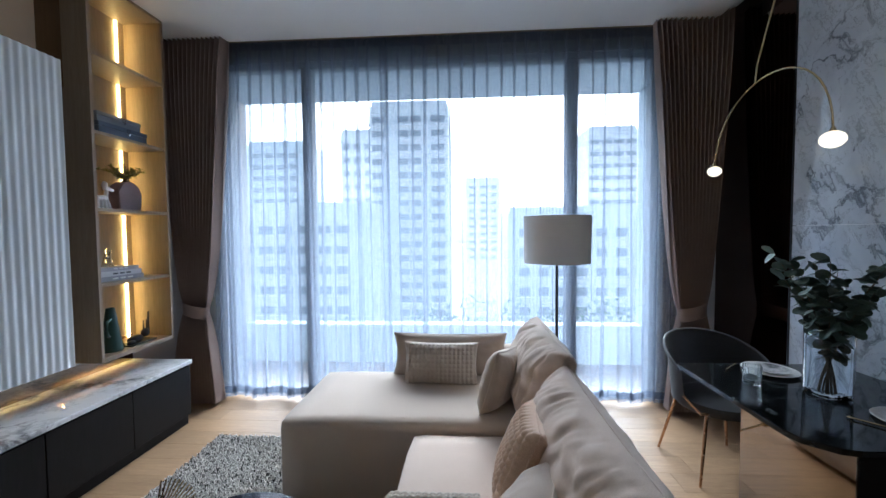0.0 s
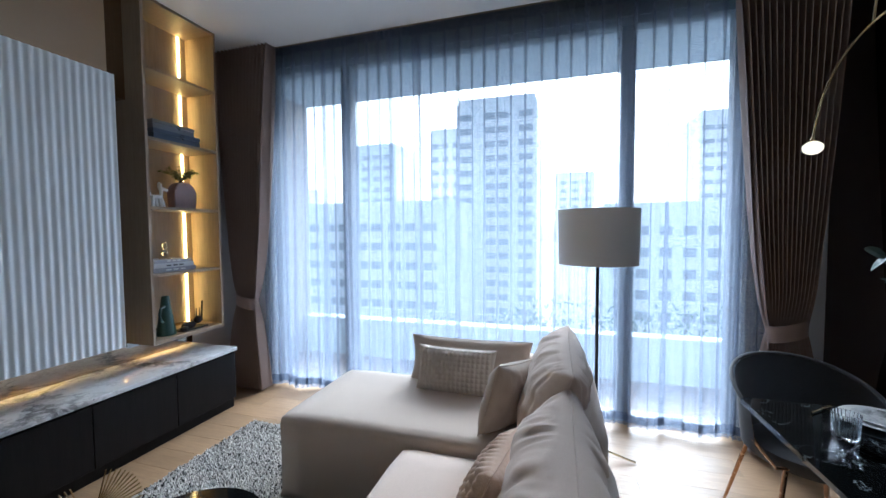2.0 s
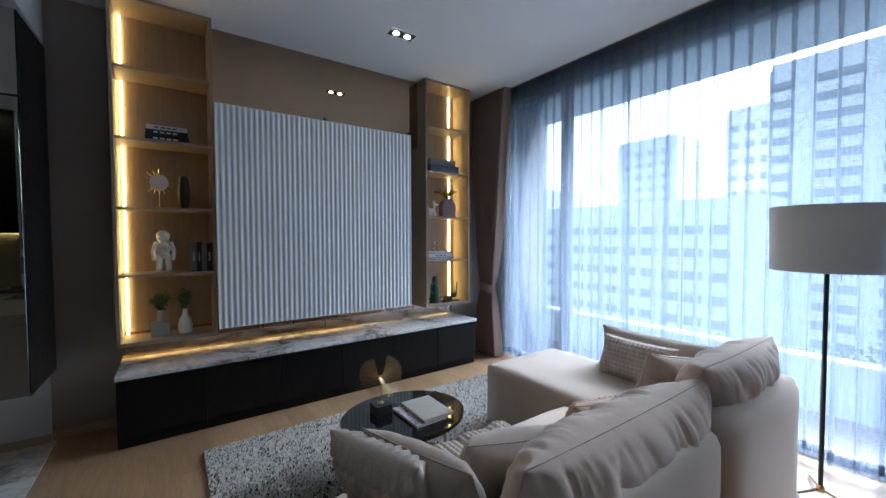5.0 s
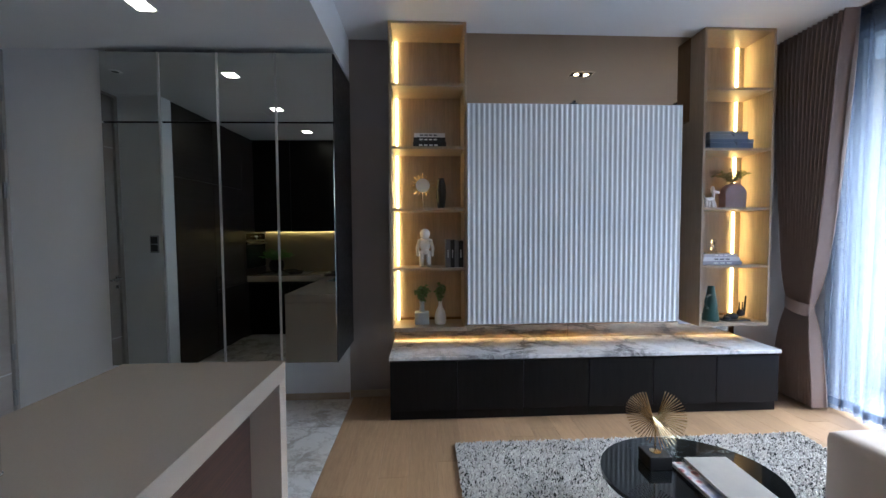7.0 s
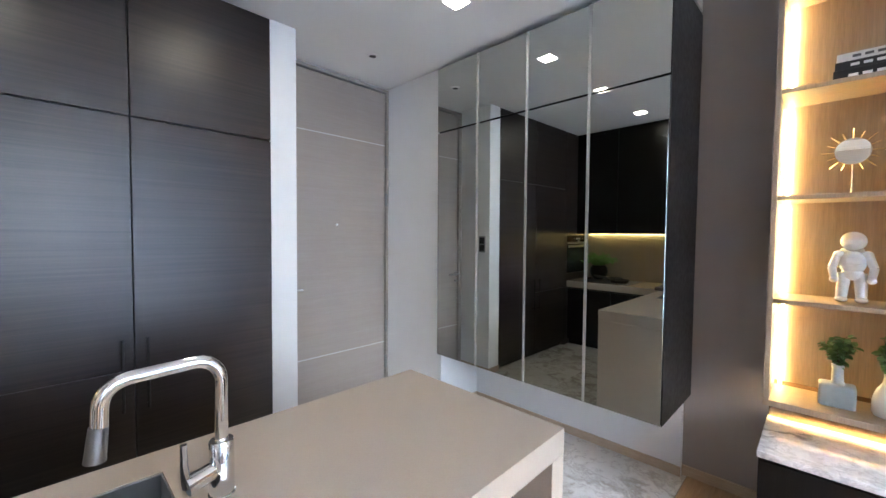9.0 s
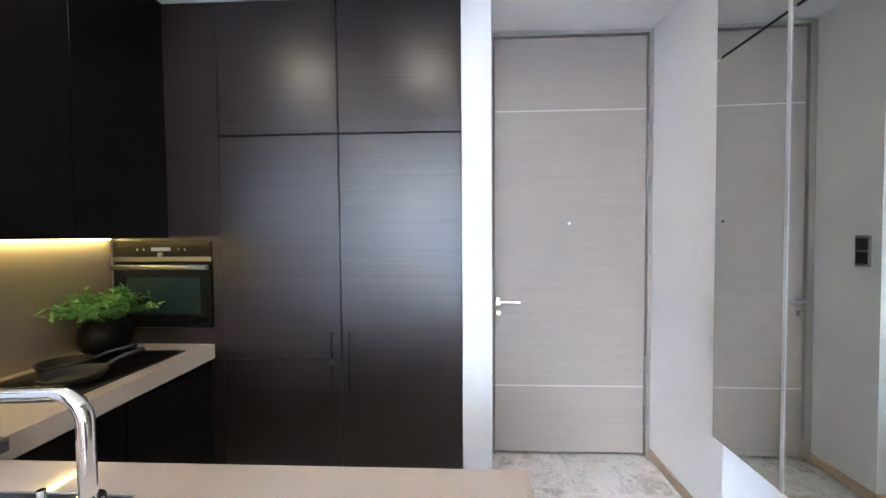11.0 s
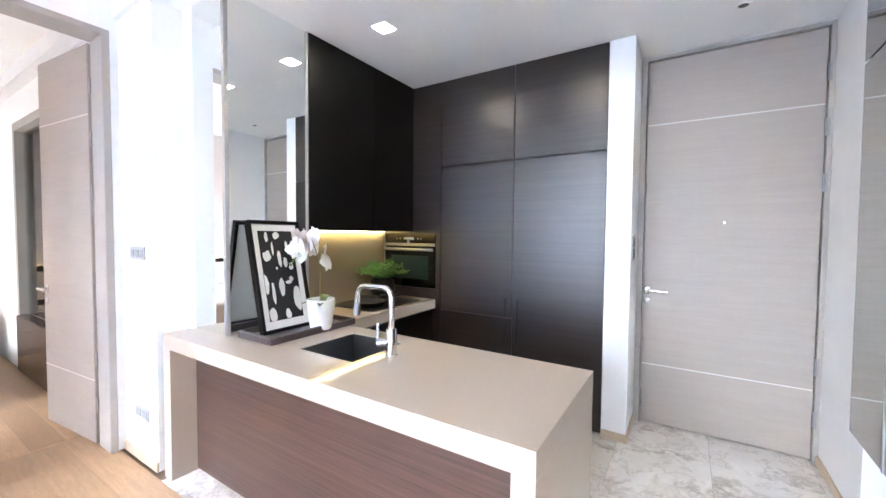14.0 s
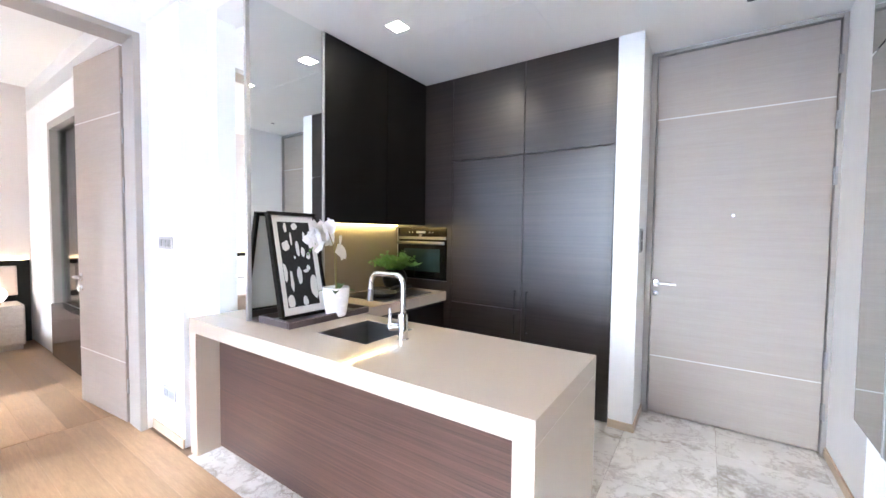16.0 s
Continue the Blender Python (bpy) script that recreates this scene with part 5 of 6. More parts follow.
for p, r in ((pts[0], .044), (pts[-1], .056)):
    part("cap", C(p + Vector((0, 0, -.012)), p + Vector((0, 0, .012)), .016, .008, 14), M_BRASS, pl)
    bm = bmesh.new()
    ball(p + Vector((0, 0, -.012 - r * .78)), r, (1, 1, .8), bm, 28)
    part("globe", bm, M_GLOBE, pl, "glowing opal glass globe", True)

# ---- kitchen ----
pen = thing("kitchen_peninsula", .4, -.95, 0, "beige quartz peninsula with waterfall ends and dark wood front", "counter")
SX0, SX1, SY0, SY1 = .205, .600, -1.205, -.805
part("countertop", boxes((-.80, SX0, -1.336, -.543, .812, .90), (SX1, 1.555, -1.336, -.543, .812, .90), (SX0, SX1, -1.336, SY0, .812, .90), (SX0, SX1, SY1, -.543, .812, .90)), M_QUARTZ, pen)
part("waterfall_end", B(-.80, -.722, -1.336, -.543, 0, .811, .002), M_QUARTZ, pen)
part("waterfall_end", B(1.468, 1.555, -.70, -.543, 0, .811, .002), M_QUARTZ, pen)
part("front_panel", B(-.721, 1.467, -.715, -.69, .012, .811, .001), M_WENGE, pen, "horizontally grained dark wood panel")
part("carcass", boxes((-.721, 1.52, -1.30, -1.28, .08, .811), (-.721, -.70, -1.28, -.716, .08, .60)), M_BLACKCAB, pen)
part("toe_kick", boxes((-.721, .90, -1.25, -1.24, 0, .08)), M_BLACKCAB, pen)

snk = thing("sink", (SX0 + SX1) / 2, (SY0 + SY1) / 2, .70, "square undermount brushed steel sink", "sink")
d_ = .70
for b in ((SX0 + .0005, SX0 + .004, SY0 + .0005, SY1 - .0005, d_, .896), (SX1 - .004, SX1 - .0005, SY0 + .0005, SY1 - .0005, d_, .896), (SX0 + .0045, SX1 - .0045, SY0 + .0005, SY0 + .004, d_, .896), (SX0 + .0045, SX1 - .0045, SY1 - .004, SY1 - .0005, d_, .896)):
    part("side_wall", B(*b), M_STEEL, snk)
part("basin_floor", B(SX0 + .0005, SX1 - .0005, SY0 + .0005, SY1 - .0005, d_ - .004, d_ - .0005), M_STEEL, snk)
part("drain", lathe([(.0, d_ + .001), (.04, d_ + .001), (.042, d_ + .004), (.03, d_ + .004), (.0, d_ + .002)], (SX0 + SX1) / 2, (SY0 + SY1) / 2, 28), M_CHROME, snk, smooth=True)
ovf = C((SX0 + .003, SY0 + .10, .83), (SX0 + .010, SY0 + .10, .83), .02, n=20)
part("overflow", ovf, M_CHROME, snk)

tap = thing("mixer_tap", .118, -.995, .90, "chrome kitchen mixer tap with square arched spout", "tap")
tx, ty = .118, -.995
part("tap_body", lathe([(.031, .90), (.031, .904), (.028, .906), (.028, 1.034), (.026, 1.038), (.017, 1.039), (.0, 1.039)], tx, ty, 32), M_CHROME, tap, smooth=True)
pts = [(tx, ty, 1.03), (tx, ty, 1.19)] + [(tx + .055 * (1 - math.cos(radians(a))), ty + .0, 1.19 + .055 * math.sin(radians(a))) for a in range(15, 91, 15)]
pts += [(tx + .055 + .12, ty + .01, 1.243)] + [(tx + .175 + .05 * math.sin(radians(a)), ty + .012, 1.193 + .05 * math.cos(radians(a))) for a in range(15, 91, 15)] + [(tx + .227, ty + .013, 1.15)]
part("spout", tube(pts, .0155, 16), M_CHROME, tap, smooth=True)
part("spray_head", C((tx + .228, ty + .013, 1.155), (tx + .235, ty + .013, 1.085), .0165, .019, 18), M_STEEL, tap, smooth=True)
h = C((tx + .02, ty + .003, .968), (tx + .078, ty + .012, .958), .021, .024, n=22)
tube([(tx + .076, ty + .012, .955), (tx + .080, ty + .013, .985), (tx + .082, ty + .013, 1.01), (tx + .083, ty + .013, 1.06)], .0105, 12, h, .0075)
part("lever", h, M_CHROME, tap, smooth=True)

# tray, leaning picture, orchid
M_TRAY = fabric("tray_leather", (.055, .04, .04), (.085, .065, .065), 260, .5)
tr = thing("serving_tray", .93, -1.06, .90, "long dark brown stitched leather tray", "tray")
part("base", B(.775, 1.075, -1.375, -.755, .9005, .912, .003), M_TRAY, tr)
for b in ((.765, .782, -1.385, -.745, .9005, .945), (1.070, 1.087, -1.385, -.745, .9005, .945), (.782, 1.07, -.762, -.745, .9005, .945), (.782, 1.07, -1.385, -1.368, .9005, .945)):
    part("rim", B(*b, .004, 2), M_TRAY, tr)
part("stitching", boxes((.7635, .7648, -1.38, -.75, .939, .9405), (.77, 1.08, -.7448, -.7435, .939, .9405)), plain("stitch", (.35, .30, .28), .7), tr)

pic = thing("framed_print", 1.0, -.97, .913, "black framed black and white abstract print, leaning", "picture")
PM = pose(.955, -.995, .914, 0, 0, 0) @ pose(0, 0, 0, 0, 13, 0) @ pose(0, 0, 0, 0, 0, -90 + 2)
def pp(bm):
    bmesh.ops.transform(bm, matrix=PM, verts=bm.verts)
    return bm
W, H = .37, .70
bm = bmesh.new()
for r in ((-W / 2, W / 2, -.02, .02, 0, .022), (-W / 2, W / 2, -.02, .02, H - .022, H), (-W / 2, -W / 2 + .022, -.02, .02, .022, H - .022), (W / 2 - .022, W / 2, -.02, .02, .022, H - .022)):
    B(*r, .002, 1, bm)
part("frame", pp(bm), M_BLACKCAB, pic)
part("mount", pp(B(-W / 2 + .022, W / 2 - .022, -.006, .004, .022, H - .022)), M_MOUNT, pic, "white paper mount")
part("print", pp(B(-W / 2 + .062, W / 2 - .062, -.0075, -.0062, .07, H - .065)), plain("print_black", (.012, .012, .013), .7, 0, .2, 60), pic, "black printed field")
rnd = random.Random(33)
for k, (cx, cz, sx_, sz_) in enumerate(((-.085, .595, .012, .030), (.0, .605, .024, .022), (-.10, .475, .028, .034), (-.045, .52, .007, .045), (.005, .455, .013, .058), (.055, .43, .014, .034), (.082, .54, .010, .030), (.10, .40, .016, .024),
                                        (-.145, .30, .026, .055), (-.085, .24, .011, .072), (-.008, .27, .020, .056), (.060, .30, .022, .012), (.120, .19, .030, .080), (-.115, .105, .026, .048), (.015, .10, .020, .032), (.085, .32, .014, .018), (-.03, .395, .007, .010))):
    pts = []
    for j in range(14):
        a = 2 * math.pi * j / 14
        r = 1 + .35 * noise.noise(Vector((math.cos(a) * 1.3 + k * 3, math.sin(a) * 1.3, k)))
        pts.append((max(-.121, min(.121, cx * .82 + sx_ * r * math.cos(a))), max(.072, min(.633, cz + sz_ * r * math.sin(a)))))
    bm = bmesh.new()
    f0 = [bm.verts.new((x, -.0090, z)) for x, z in pts]
    f1 = [bm.verts.new((x, -.0076, z)) for x, z in pts]
    bm.faces.new(f0)
    for j in range(14):
        bm.faces.new((f0[j], f0[(j + 1) % 14], f1[(j + 1) % 14], f1[j]))
    part("white_shape", pp(bm), M_MOUNT, pic)

orc = thing("orchid", .80, -1.12, .912, "white potted orchid in a ribbed white pot", "plant")
ox, oy = .82, -1.135
prof = [(.0, .913), (.060, .913), (.064, .92)]
for k in range(8):
    z = .925 + k * .012
    prof += [(.066 + k * .0018, z), (.0685 + k * .0018, z + .006)]
prof += [(.086, 1.07), (.088, 1.105), (.082, 1.105), (.076, 1.06), (.0, 1.055)]
part("pot", lathe(prof, ox, oy, 40), M_CERAMIC, orc, smooth=True)
part("soil", lathe([(.0, 1.065), (.076, 1.065), (.077, 1.058)], ox, oy, 24), M_STEM, orc)
stem = tube([(ox, oy, 1.05), (ox + .012, oy, 1.20), (ox + .012, oy + .005, 1.36), (ox + .04, oy + .03, 1.47), (ox + .09, oy + .07, 1.515)], .0032, 8)
tube([(ox + .004, oy - .004, 1.05), (ox + .004, oy - .004, 1.40)], .0028, 6, stem)
part("stem", stem, plain("orchid_stem", (.22, .20, .07), .6), orc, smooth=True)
def leaf_blade(ang, l, w, lift):
    def f(u, v):
        s = u
        ww = w * math.sin(math.pi * min(1, s * .96 + .03)) ** .7
        return Vector((ox, oy, 1.05)) + Vector((math.cos(ang) * l * s - math.sin(ang) * ww * (v - .5), math.sin(ang) * l * s + math.cos(ang) * ww * (v - .5), lift * math.sin(2.4 * s) + .012 * abs(v - .5)))
    return grid(12, 4, f)
for ang, l, w, lift in ((2.4, .15, .05, .04), (-1.0, .17, .055, .06), (-2.2, .12, .05, .03), (.6, .12, .05, .03)):
    part("leaf", leaf_blade(ang, l, w, lift), M_LEAF, orc, smooth=True)
rnd = random.Random(6)
M_PETAL = plain("orchid_petal", (.80, .79, .80), .6, 0, .05, 80)
for k, (dx, dy, z) in enumerate(((-.02, -.03, 1.34), (-.015, -.02, 1.40), (.05, .02, 1.43), (.03, .06, 1.47), (.075, .05, 1.50), (.10, .085, 1.50), (.06, .10, 1.45), (.095, .12, 1.42), (.07, .07, 1.38), (.11, .06, 1.455), (.02, .03, 1.51))):
    c = Vector((ox + dx, oy + dy, z))
    mt = Euler((rnd.uniform(-.5, .5), rnd.uniform(-.4, .4), rnd.uniform(.8, 3.2))).to_matrix()
    bm = bmesh.new()
    for j in range(5):
        a = 2 * math.pi * j / 5 + .3
        L, Wd = (.066, .068) if j in (0, 2, 3) else (.058, .048)
        def f(u, v, a=a, L=L, Wd=Wd):
            w = Wd * math.sin(math.pi * min(.98, u * .9 + .1)) ** .6
            q = Vector((L * u, 0, w * (v - .5)))
            return c + mt @ Vector((q.x * math.cos(a) - q.z * math.sin(a), -.012 * u * u + .01 * abs(v - .5), q.x * math.sin(a) + q.z * math.cos(a)))
        merge(bm, grid(5, 4, f))
    part("flower", bm, M_PETAL, orc, "white orchid blossom", True)
for k in range(4):
    bm = bmesh.new()
    ball((ox + .10 + .008 * k, oy + .10 + .01 * k, 1.39 - .022 * k), .010 - .0012 * k, (1, 1, 1.4), bm, 10)
    part("bud", bm, M_LEAF_BRIGHT, orc, smooth=True)

# mirror-clad column over the counter
mc = thing("mirror_column", 1.4, -1.0, .90, "mirror-clad column with aluminium edges", "mirror")
part("core", boxes((1.175, 1.64, -1.30, -.735, .9, 2.945)), M_WHITE, mc)
part("mirror_panel", B(1.166, 1.1745, -1.296, -.745, .902, 2.943), M_MIRROR, mc)
part("mirror_panel", B(1.185, 1.638, -.7345, -.724, .902, 2.943), M_MIRROR, mc)
part("edge_profile", B(1.158, 1.184, -.745, -.718, .901, 2.944, .002), M_PROFILE, mc)
part("edge_profile", B(1.156, 1.175, -1.312, -1.297, .901, 2.944, .002), M_PROFILE, mc)

# counter by the wall with hob and wall cabinets
c2 = thing("kitchen_counter", 1.2, -1.95, 0, "beige quartz counter over black base cabinets", "counter")
part("countertop", B(.88, 1.52, -2.553, -1.337, .812, .90, .002), M_QUARTZ, c2)
part("base_cabinet", boxes((.93, 1.52, -2.553, -1.337, .08, .811), (.98, 1.52, -2.553, -1.337, 0, .08)), M_BLACKCAB, c2)
part("drawer_front", B(.905, .929, -2.545, -1.95, .085, .79, .0015), M_BLACKCAB, c2)
part("drawer_front", B(.905, .929, -1.945, -1.345, .085, .79, .0015), M_BLACKCAB, c2)
single("backsplash", B(1.521, 1.529, -2.555, -1.30, .90, 1.60), M_SPLASH, "bronze-beige glass backsplash lit from above", "backsplash")
for y0, y1 in ((-1.985, -1.314), (-2.553, -1.988)):
    wc = thing("wall_cabinet", 1.35, (y0 + y1) / 2, 1.547, "black handleless wall cabinet up to the ceiling", "cabinet", "wall cabinets")
    part("body", boxes((1.175, 1.52, y0, y1, 1.55, 2.94)), M_BLACKCAB, wc)
    part("door", B(1.15, 1.174, y0 + .0015, y1 - .0015, 1.547, 2.942, .0015), M_BLACKCAB, wc)
kl = thing("under_cabinet_light", 1.46, -1.9, 1.545, "warm light strip under the wall cabinets", "light")
part("diffuser", boxes((1.485, 1.512, -2.52, -1.33, 1.5405, 1.5445)), M_LED_K, kl)
part("channel", boxes((1.48, 1.517, -2.525, -1.325, 1.545, 1.5495)), M_ALU, kl)
hob = thing("hob", 1.2, -2.1, .90, "black glass hob set in the counter", "hob")
part("glass", B(.95, 1.45, -2.40, -1.75, .9005, .905, .001), M_BLACKCAB, hob)
for cx, cy, r, ang in ((1.13, -1.93, .125, -1.9), (1.33, -2.08, .11, -2.4)):
    pan = thing("frying_pan", cx, cy, .905, "black non-stick frying pan on the hob", "pan", "pans on the hob")
    part("pan_body", lathe([(.0, .906), (r * .8, .906), (r * .97, .935), (r, .945), (r * .95, .946), (r * .78, .913), (.0, .912)], cx, cy, 40), M_MATTEBLACK, pan, smooth=True)
    d = Vector((math.cos(ang), math.sin(ang), 0))
    p = Vector((cx, cy, .938)) + d * r * .97
    part("handle", tube([p, p + d * .05 + Vector((0, 0, .02)), p + d * .17 + Vector((0, 0, .035))], .010, 10), M_MATTEBLACK, pan, smooth=True)
kp = thing("kitchen_plant", 1.33, -2.30, .90, "bright green fern in a round black pot", "plant")
part("pot", lathe([(.0, .902), (.055, .902), (.105, .95), (.122, 1.01), (.112, 1.07), (.085, 1.105), (.075, 1.105), (.085, 1.07), (.0, 1.06)], 1.33, -2.30, 36), M_BLACKCAB, kp, smooth=True)
sprigs(kp, 1.33, -2.30, 1.07, 60, .27, .27, .042, M_LEAF_BRIGHT, 12, .55, .42, M_LEAF, per=26)

# tall units
tl = thing("tall_cabinet", .46, -2.78, 0, "tall dark oak cabinet for the fridge", "cabinet", "tall cabinets")
part("body", boxes((.10, .823, -2.999, -2.578, .06, 2.942), (.10, .823, -2.999, -2.60, 0, .06)), M_TALL, tl)
td1 = part("door", B(.1, .8215, -2.577, -2.553, .812, 2.150, .0015), M_TALL, tl)
td2 = part("drawer", B(.1, .8215, -2.577, -2.553, .062, .808, .0015), M_TALL, tl)
part("top_door", B(.1, .8215, -2.577, -2.553, 2.160, 2.940, .0015), M_TALL, tl)
tr2 = thing("tall_cabinet", -.27, -2.78, 0, "tall dark oak cabinet beside the white column", "cabinet", "tall cabinets")
part("body", boxes((-.630, .095, -2.999, -2.578, .06, 2.942), (-.630, .095, -2.999, -2.60, 0, .06)), M_TALL, tr2)
td3 = part("door", B(-.629, .0945, -2.577, -2.553, .062, 2.150, .0015), M_TALL, tr2)
part("top_door", B(-.629, .0945, -2.577, -2.553, 2.160, 2.940, .0015), M_TALL, tr2)
def bar_handle(parent, x, z0, z1):
    bm = C((x, -2.522, z0), (x, -2.522, z1), .0075, n=12)
    for z in (z0 + .018, z1 - .018):
        C((x, -2.553, z), (x, -2.522, z), .006, n=10, bm=bm)
    part("handle", bm, M_MATTEBLACK, parent, "dark bar handle", True)
bar_handle(td1, .150, .825, .985)
bar_handle(td2, .150, .60, .775)
bar_handle(td3, .043, .60, .985)
to = thing("tall_cabinet", 1.2, -2.78, 0, "tall dark oak oven housing in the corner", "cabinet", "tall cabinets")
part("body", boxes((.826, 1.52, -2.999, -2.60, .06, 2.942)), M_TALL, to)
part("fascia", boxes((.826, .880, -2.60, -2.553, .0, 2.94), (.88, 1.52, -2.60, -2.553, .0, .995), (.88, 1.52, -2.60, -2.553, 1.530, 2.94)), M_TALL, to)
ov = thing("oven", 1.2, -2.57, 1.0, "built-in black glass oven with a steel handle", "oven")
part("oven_body", boxes((.886, 1.51, -2.599, -2.575, .998, 1.527)), M_BLACKCAB, ov)
od = part("oven_door", B(.888, 1.508, -2.574, -2.550, 1.0, 1.395, .003), plain("oven_glass", (.006, .007, .007), .06, 0, .1, 5), ov)
part("oven_window", B(.96, 1.42, -2.5495, -2.5480, 1.08, 1.31), plain("oven_window_glass", (.02, .035, .033), .05, 0, .2, 6), od, "greenish oven window")
part("handle", B(.90, 1.50, -2.547, -2.515, 1.355, 1.385, .006, 2), M_STEEL, od, "steel bar handle", True)
cp = part("control_panel", B(.888, 1.508, -2.574, -2.552, 1.398, 1.525, .002), plain("control_glass", (.008, .008, .009), .08), ov)
part("trim", B(.888, 1.508, -2.5515, -2.549, 1.405, 1.433), M_STEEL, ov)
part("display", B(1.14, 1.26, -2.5515, -2.5495, 1.468, 1.490), plain("display_white", (.45, .48, .50), .4), cp)
part("dial", C((1.20, -2.553, 1.447), (1.20, -2.535, 1.447), .014, n=20), M_STEEL, cp)
for x in (1.05, 1.09, 1.31, 1.35):
    part("button", C((x, -2.5525, 1.478), (x, -2.5505, 1.478), .006, n=12), M_STEEL, cp)

# mirrored wardrobe in the hall
mw = thing("mirrored_wardrobe", -2.1, -1.37, .54, "wall-hung wardrobe with grey mirrored doors", "wardrobe")
Y0, Y1, ZM = -2.238, -.512, 2.388
part("body", boxes((-2.455, -1.885, Y0, Y1, .545, 2.90)), M_BLACKCAB, mw)
st_ = (Y1 - Y0) / 4
for k in range(4):
    a_, b_ = Y0 + st_ * k + .004, Y0 + st_ * (k + 1) - .004
    part("mirror_door", B(-1.884, -1.862, a_, b_, .538, ZM - .006, .001), M_MIRROR_GREY, mw)
    part("mirror_door", B(-1.884, -1.862, a_, b_, ZM + .006, 2.905, .001), M_MIRROR_GREY, mw)
for k in range(1, 4):
    part("edge_profile", B(-1.878, -1.858, Y0 + st_ * k - .008, Y0 + st_ * k + .008, .538, 2.905), M_PROFILE, mw)
part("side_panel", B(-2.455, -1.862, Y1 + .0005, Y1 + .004, .538, 2.905), plain("side_black", (.012, .012, .013), .35), mw)

mw.rotation_euler = (0, radians(.25), radians(-1.0))

# switches, sockets, intercom
def plate_on_wall(name, x0, x1, z0, z1, keys, label, y=-.543):
    t = thing(name, (x0 + x1) / 2, y, z0, label, "switch" if "switch" in name else "socket")
    part("plate", B(x0, x1, y, y + .010, z0, z1, .002), plain(name + "_plate", (.42, .415, .41), .35), t)
    w = (x1 - x0) / keys
    for k in range(keys):
        part("key", B(x0 + w * k + .010, x0 + w * (k + 1) - .010, y + .0101, y + .0135, z0 + .018, z1 - .018, .001), plain(name + "_key", (.27, .27, .275), .3), t)
    return t


plate_on_wall("light_switch", 1.775, 1.985, 1.340, 1.425, 3, "grey triple light switch on the white wall")
plate_on_wall("wall_socket", 1.765, 1.955, .285, .368, 2, "grey double socket low on the white wall")
ic = thing("door_switch", -.81, -2.78, 1.40, "slim grey switch plate on the column side", "switch")
part("plate", B(-.815, -.805, -2.70, -2.61, 1.345, 1.525, .002), plain("switch_grey", (.32, .32, .32), .35), ic)
part("key", B(-.818, -.8151, -2.69, -2.62, 1.36, 1.43, .001), M_BLACK, ic)
part("key", B(-.818, -.8151, -2.69, -2.62, 1.44, 1.51, .001), M_BLACK, ic)

# kitchen downlights and ceiling fittings
for x in (-1.33, -.35, .66):
    t = thing("square_downlight", x, -1.55, 2.945, "square recessed downlight in the kitchen ceiling", "downlight", "kitchen downlights")
    part("trim", boxes((x - .062, x + .062, -1.612, -1.606, 2.939, 2.9448), (x - .062, x + .062, -1.494, -1.488, 2.939, 2.9448), (x - .062, x - .056, -1.606, -1.494, 2.939, 2.9448), (x + .056, x + .062, -1.606, -1.494, 2.939, 2.9448)), M_CEIL, t)
    part("lamp", boxes((x - .05, x + .05, -1.60, -1.50, 2.9405, 2.9435)), M_LIGHT, t)
t = thing("ceiling_spot", -1.40, -2.50, 2.945, "small dark round ceiling spot", "downlight")
part("trim", lathe([(.045, 2.944), (.045, 2.938), (.028, 2.938), (.028, 2.944)], -1.40, -2.50, 28), M_CEIL, t)
part("housing", C((-1.40, -2.50, 2.940), (-1.40, -2.50, 2.9442), .028, n=24), M_BLACK, t)
t = thing("access_panel", .15, -1.9, 2.945, "white flush access panel in the kitchen ceiling", "panel")
part("panel", boxes((-.25, .55, -2.25, -1.75, 2.9425, 2.9445)), M_CEIL, t)
t = thing("air_grille", 1.95, -.5, 3.0, "white slatted air grille over the doorway", "vent")
for k in range(6):
    part("slat", B(1.75, 2.14, -.5425, -.535, 2.985 + k * .018, 2.993 + k * .018), M_WHITE, t)

# ---- bedroom seen through the doorway ----
ns = thing("nightstand", 5.75, -.12, 0, "pale wood nightstand with two drawers", "nightstand")
M_NS = wood("pale_wood", (.42, .35, .29), (.56, .49, .42), (3, 12, 16))
part("body", B(5.60, 6.08, -.40, .10, .06, .54, .006), M_NS, ns)
part("foot", boxes((5.62, 6.06, -.38, .08, 0, .06)), M_NS, ns)
part("drawer", B(5.582, 5.6, -.385, .085, .30, .52, .004), M_NS, ns)
part("drawer", B(5.582, 5.6, -.385, .085, .08, .29, .004), M_NS, ns)
tl_ = thing("table_lamp", 5.8, -.17, .54, "glowing round white table lamp", "lamp")
bm = bmesh.new()
ball((5.8, -.17, .66), .115, (1, 1, .9), bm, 28)
part("globe", bm, glow("bedside_glow", (1.0, .86, .66), 0.08), tl_, "glowing white globe", True)
part("foot", C((5.8, -.17, .54), (5.8, -.17, .565), .06, n=24), M_BRASS, tl_)
hb_ = thing("headboard", 6.05, 1.0, 0, "dark framed headboard with pale padded channels", "headboard")
part("frame", boxes((6.05, 6.099, -.52, 2.5, 0, 1.06)), M_BLACKCAB, hb_)
for k in range(18):
    y = -.40 + k * .155
    part("pad", soft_block(6.0, 6.049, y, y + .148, .62, .99, .02, 0, k), M_CUSHION, hb_, smooth=True, angle=180)
bd = thing("bed", 5.0, 1.15, 0, "made bed with white linen and striped pillows", "bed")
part("base", B(4.0, 6.0, .25, 2.05, .05, .32, .01), M_BLACKCAB, bd)
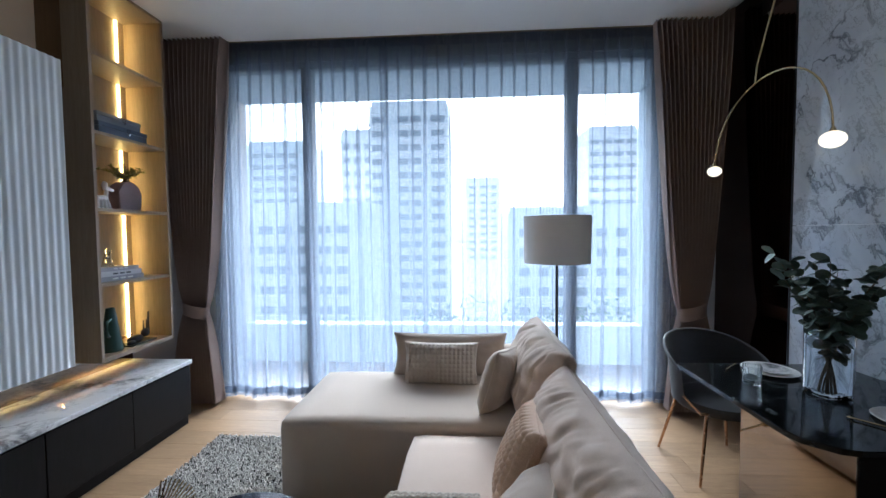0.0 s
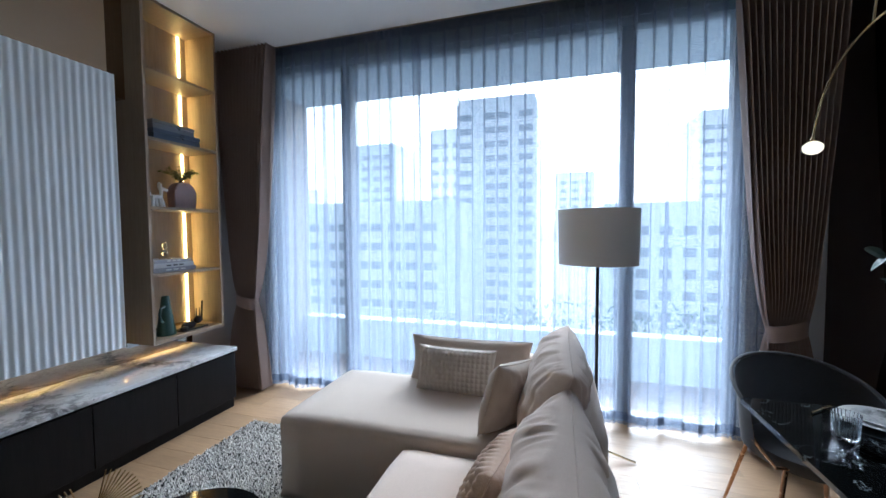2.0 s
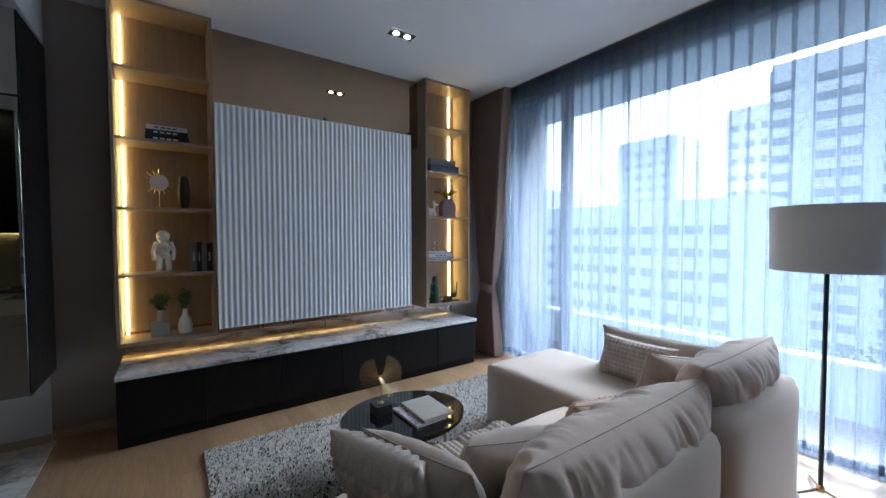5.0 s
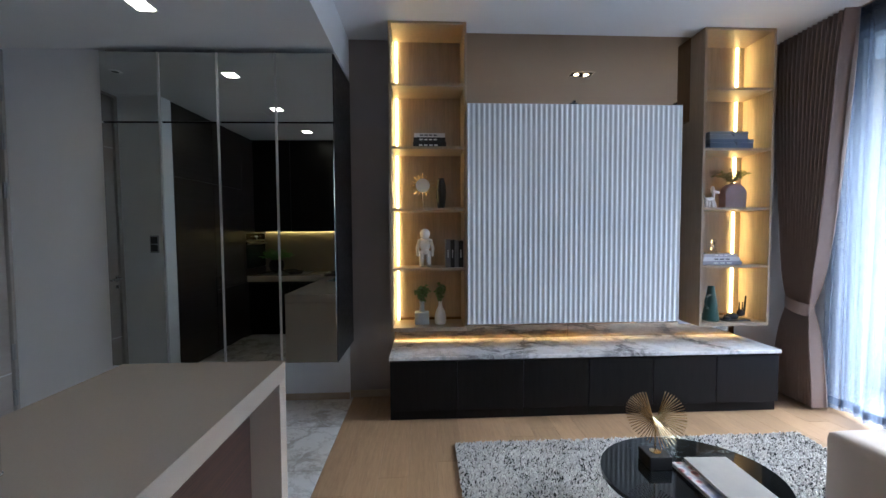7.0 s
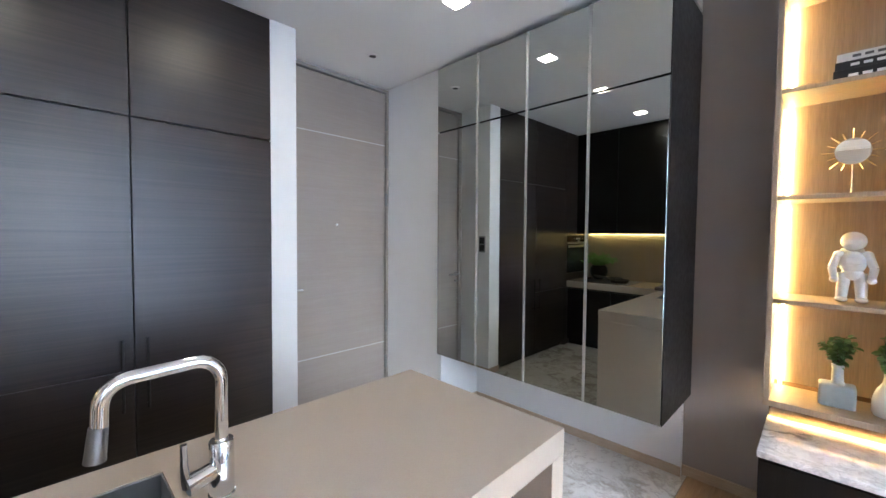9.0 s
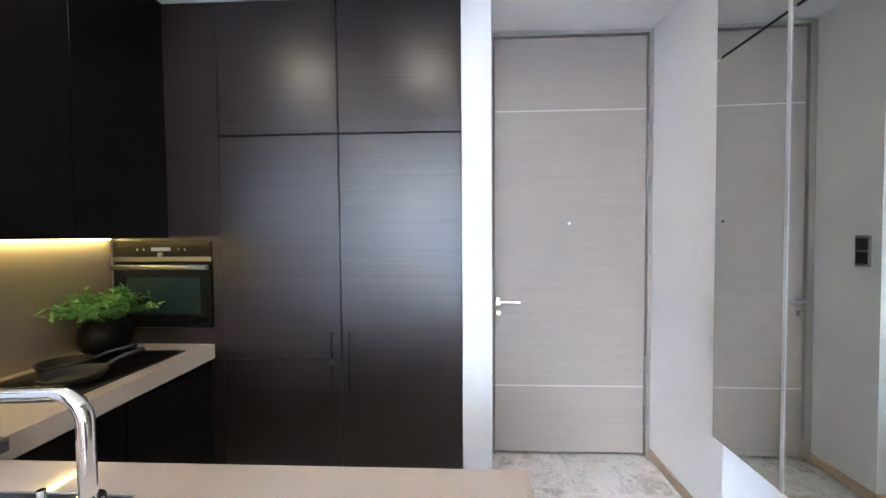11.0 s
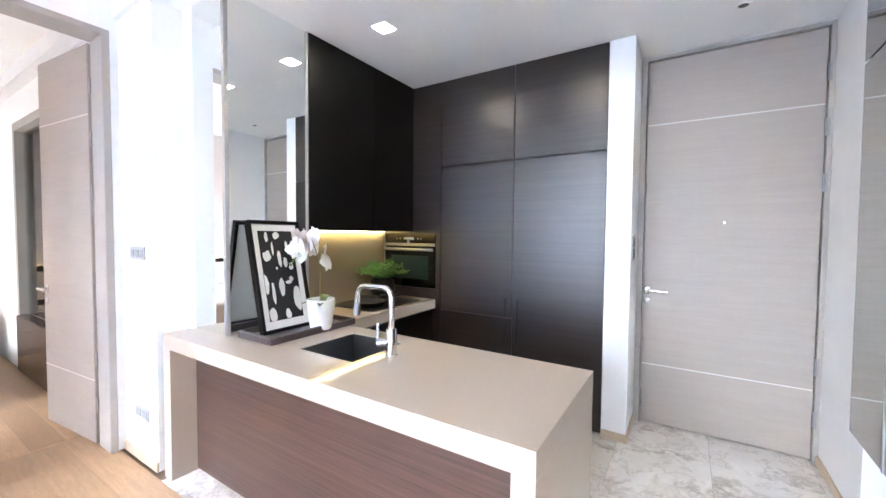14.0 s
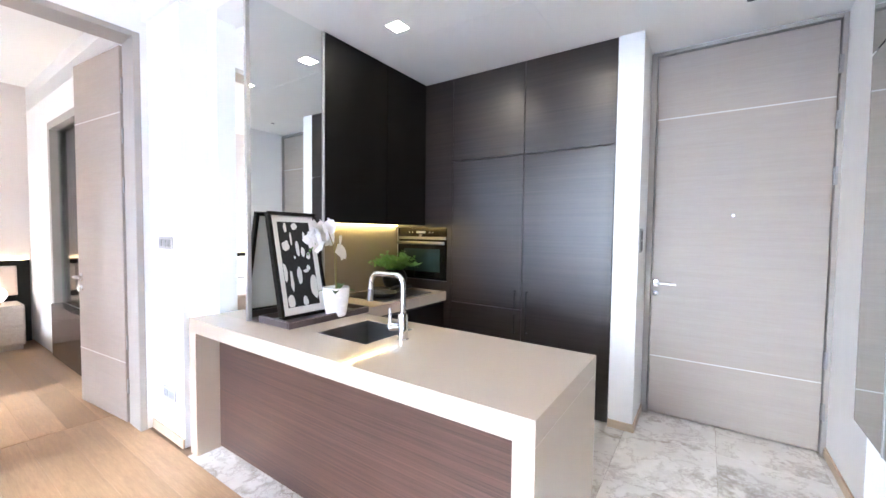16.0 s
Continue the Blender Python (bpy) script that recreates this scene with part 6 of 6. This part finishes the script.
part("mattress", soft_block(3.98, 6.0, .24, 2.06, .321, .60, .06, .01, 3), fabric("white_linen", (.70, .69, .68), (.80, .79, .78), 300), bd, smooth=True, angle=180)
part("throw", soft_block(3.96, 4.6, .22, 2.08, .34, .615, .05, .005, 4), M_PILLOW, bd, smooth=True, angle=180)
M_STRIPE = Mat("striped_cloth", .9)
_w = M_STRIPE.node("ShaderNodeTexWave", Scale=6.0)
M_STRIPE.link(M_STRIPE.at((0, 1, 0)), _w.inputs["Vector"])
M_STRIPE.color(M_STRIPE.ramp(_w.outputs["Fac"], [(.4, (.70, .67, .64)), (.6, (.30, .20, .15))]))
for k, y in enumerate((.70, 1.60)):
    place_pillow("bed_pillow", "striped pillow propped on the bed", "pillow", lean(5.75, y, .60, 90, -18), .62, .42, .18, M_STRIPE.m, 40 + k, "bed pillows")
wp = thing("wall_picture", 6.08, .75, 1.5, "thin black framed picture over the bed", "picture")
part("frame", boxes((6.08, 6.099, .35, 1.15, 1.45, 1.47), (6.08, 6.099, .35, 1.15, 2.43, 2.45), (6.08, 6.099, .35, .37, 1.47, 2.43), (6.08, 6.099, 1.13, 1.15, 1.47, 2.43)), M_BLACK, wp)
part("print", boxes((6.09, 6.098, .37, 1.13, 1.47, 2.43)), M_PAPER, wp)
cl = thing("cove_light", 6.09, 1, 1.07, "warm glow strip behind the headboard", "light")
part("diffuser", boxes((6.075, 6.095, -.5, 2.48, 1.062, 1.066)), M_COVE, cl)
t = thing("linear_grille", 4.2, -.53, 3.0, "white slatted linear air grille along the wall", "vent")
for k in range(8):
    part("slat", B(2.6, 6.0, -.5395, -.53, 2.97 + k * .02, 2.978 + k * .02), M_WHITE, t)

# ---- floors, piece by piece ----
fo = thing("floor", 0, 0, 0, "light oak plank floor running along the window", "floor", kind="structure")
PW = .187
bm = bmesh.new()
vs = [bm.verts.new(p) for p in ((-.5, -PW / 2 + .0003, -.014), (.5, -PW / 2 + .0003, -.014), (.5, PW / 2 - .0003, -.014), (-.5, PW / 2 - .0003, -.014),
                                (-.4996, -PW / 2 + .0009, 0), (.4996, -PW / 2 + .0009, 0), (.4996, PW / 2 - .0009, 0), (-.4996, PW / 2 - .0009, 0),
                                (-.5, -PW / 2 + .0003, -.0006), (.5, -PW / 2 + .0003, -.0006), (.5, PW / 2 - .0003, -.0006), (-.5, PW / 2 - .0003, -.0006))]
bm.faces.new((vs[4], vs[5], vs[6], vs[7]))
for i in range(4):
    j = (i + 1) % 4
    bm.faces.new((vs[i], vs[j], vs[8 + j], vs[8 + i]))
    bm.faces.new((vs[8 + i], vs[8 + j], vs[4 + j], vs[4 + i]))
plank = mesh_of("plank", bm, M_OAK_FLOOR)
rp = random.Random(17)
def lay(x_from, x_to, y_from, y_to):
    n = round((y_to - y_from) / PW)
    wdt = (y_to - y_from) / n
    for r in range(n):
        x = x_from
        first = True
        while x < x_to - .02:
            l = rp.uniform(1.2, 2.0) * (rp.uniform(.3, 1) if first else 1)
            first = False
            if x_to - (x + l) < .45:
                l = x_to - x
            ob = new("plank", plank)
            ob.parent = fo
            ob.location = (x + l / 2, y_from + wdt * (r + .5), 0)
            ob.scale = (l - .0008, wdt / PW, 1)
            x += l
lay(-2.46, 2.62, -.51, 3.82)
lay(2.625, 6.1, -.54, 3.82)
fk = thing("floor_kitchen", 0, -1.75, 0, "polished pale marble tiles with grey veins", "floor", kind="structure")
NX, NY = 7, 4
tw, tl2 = (1.53 + 2.46) / NX, (3.26 - .512) / NY
tile = mesh_of("tile", B(-tw / 2 + .0006, tw / 2 - .0006, -tl2 / 2 + .0006, tl2 / 2 - .0006, -.014, 0, .0012), M_TILE)
for i in range(NX):
    for j in range(NY):
        ob = new("tile", tile)
        ob.parent = fk
        ob.location = (-2.46 + tw * (i + .5), -3.26 + tl2 * (j + .5) + 1.75, 0)
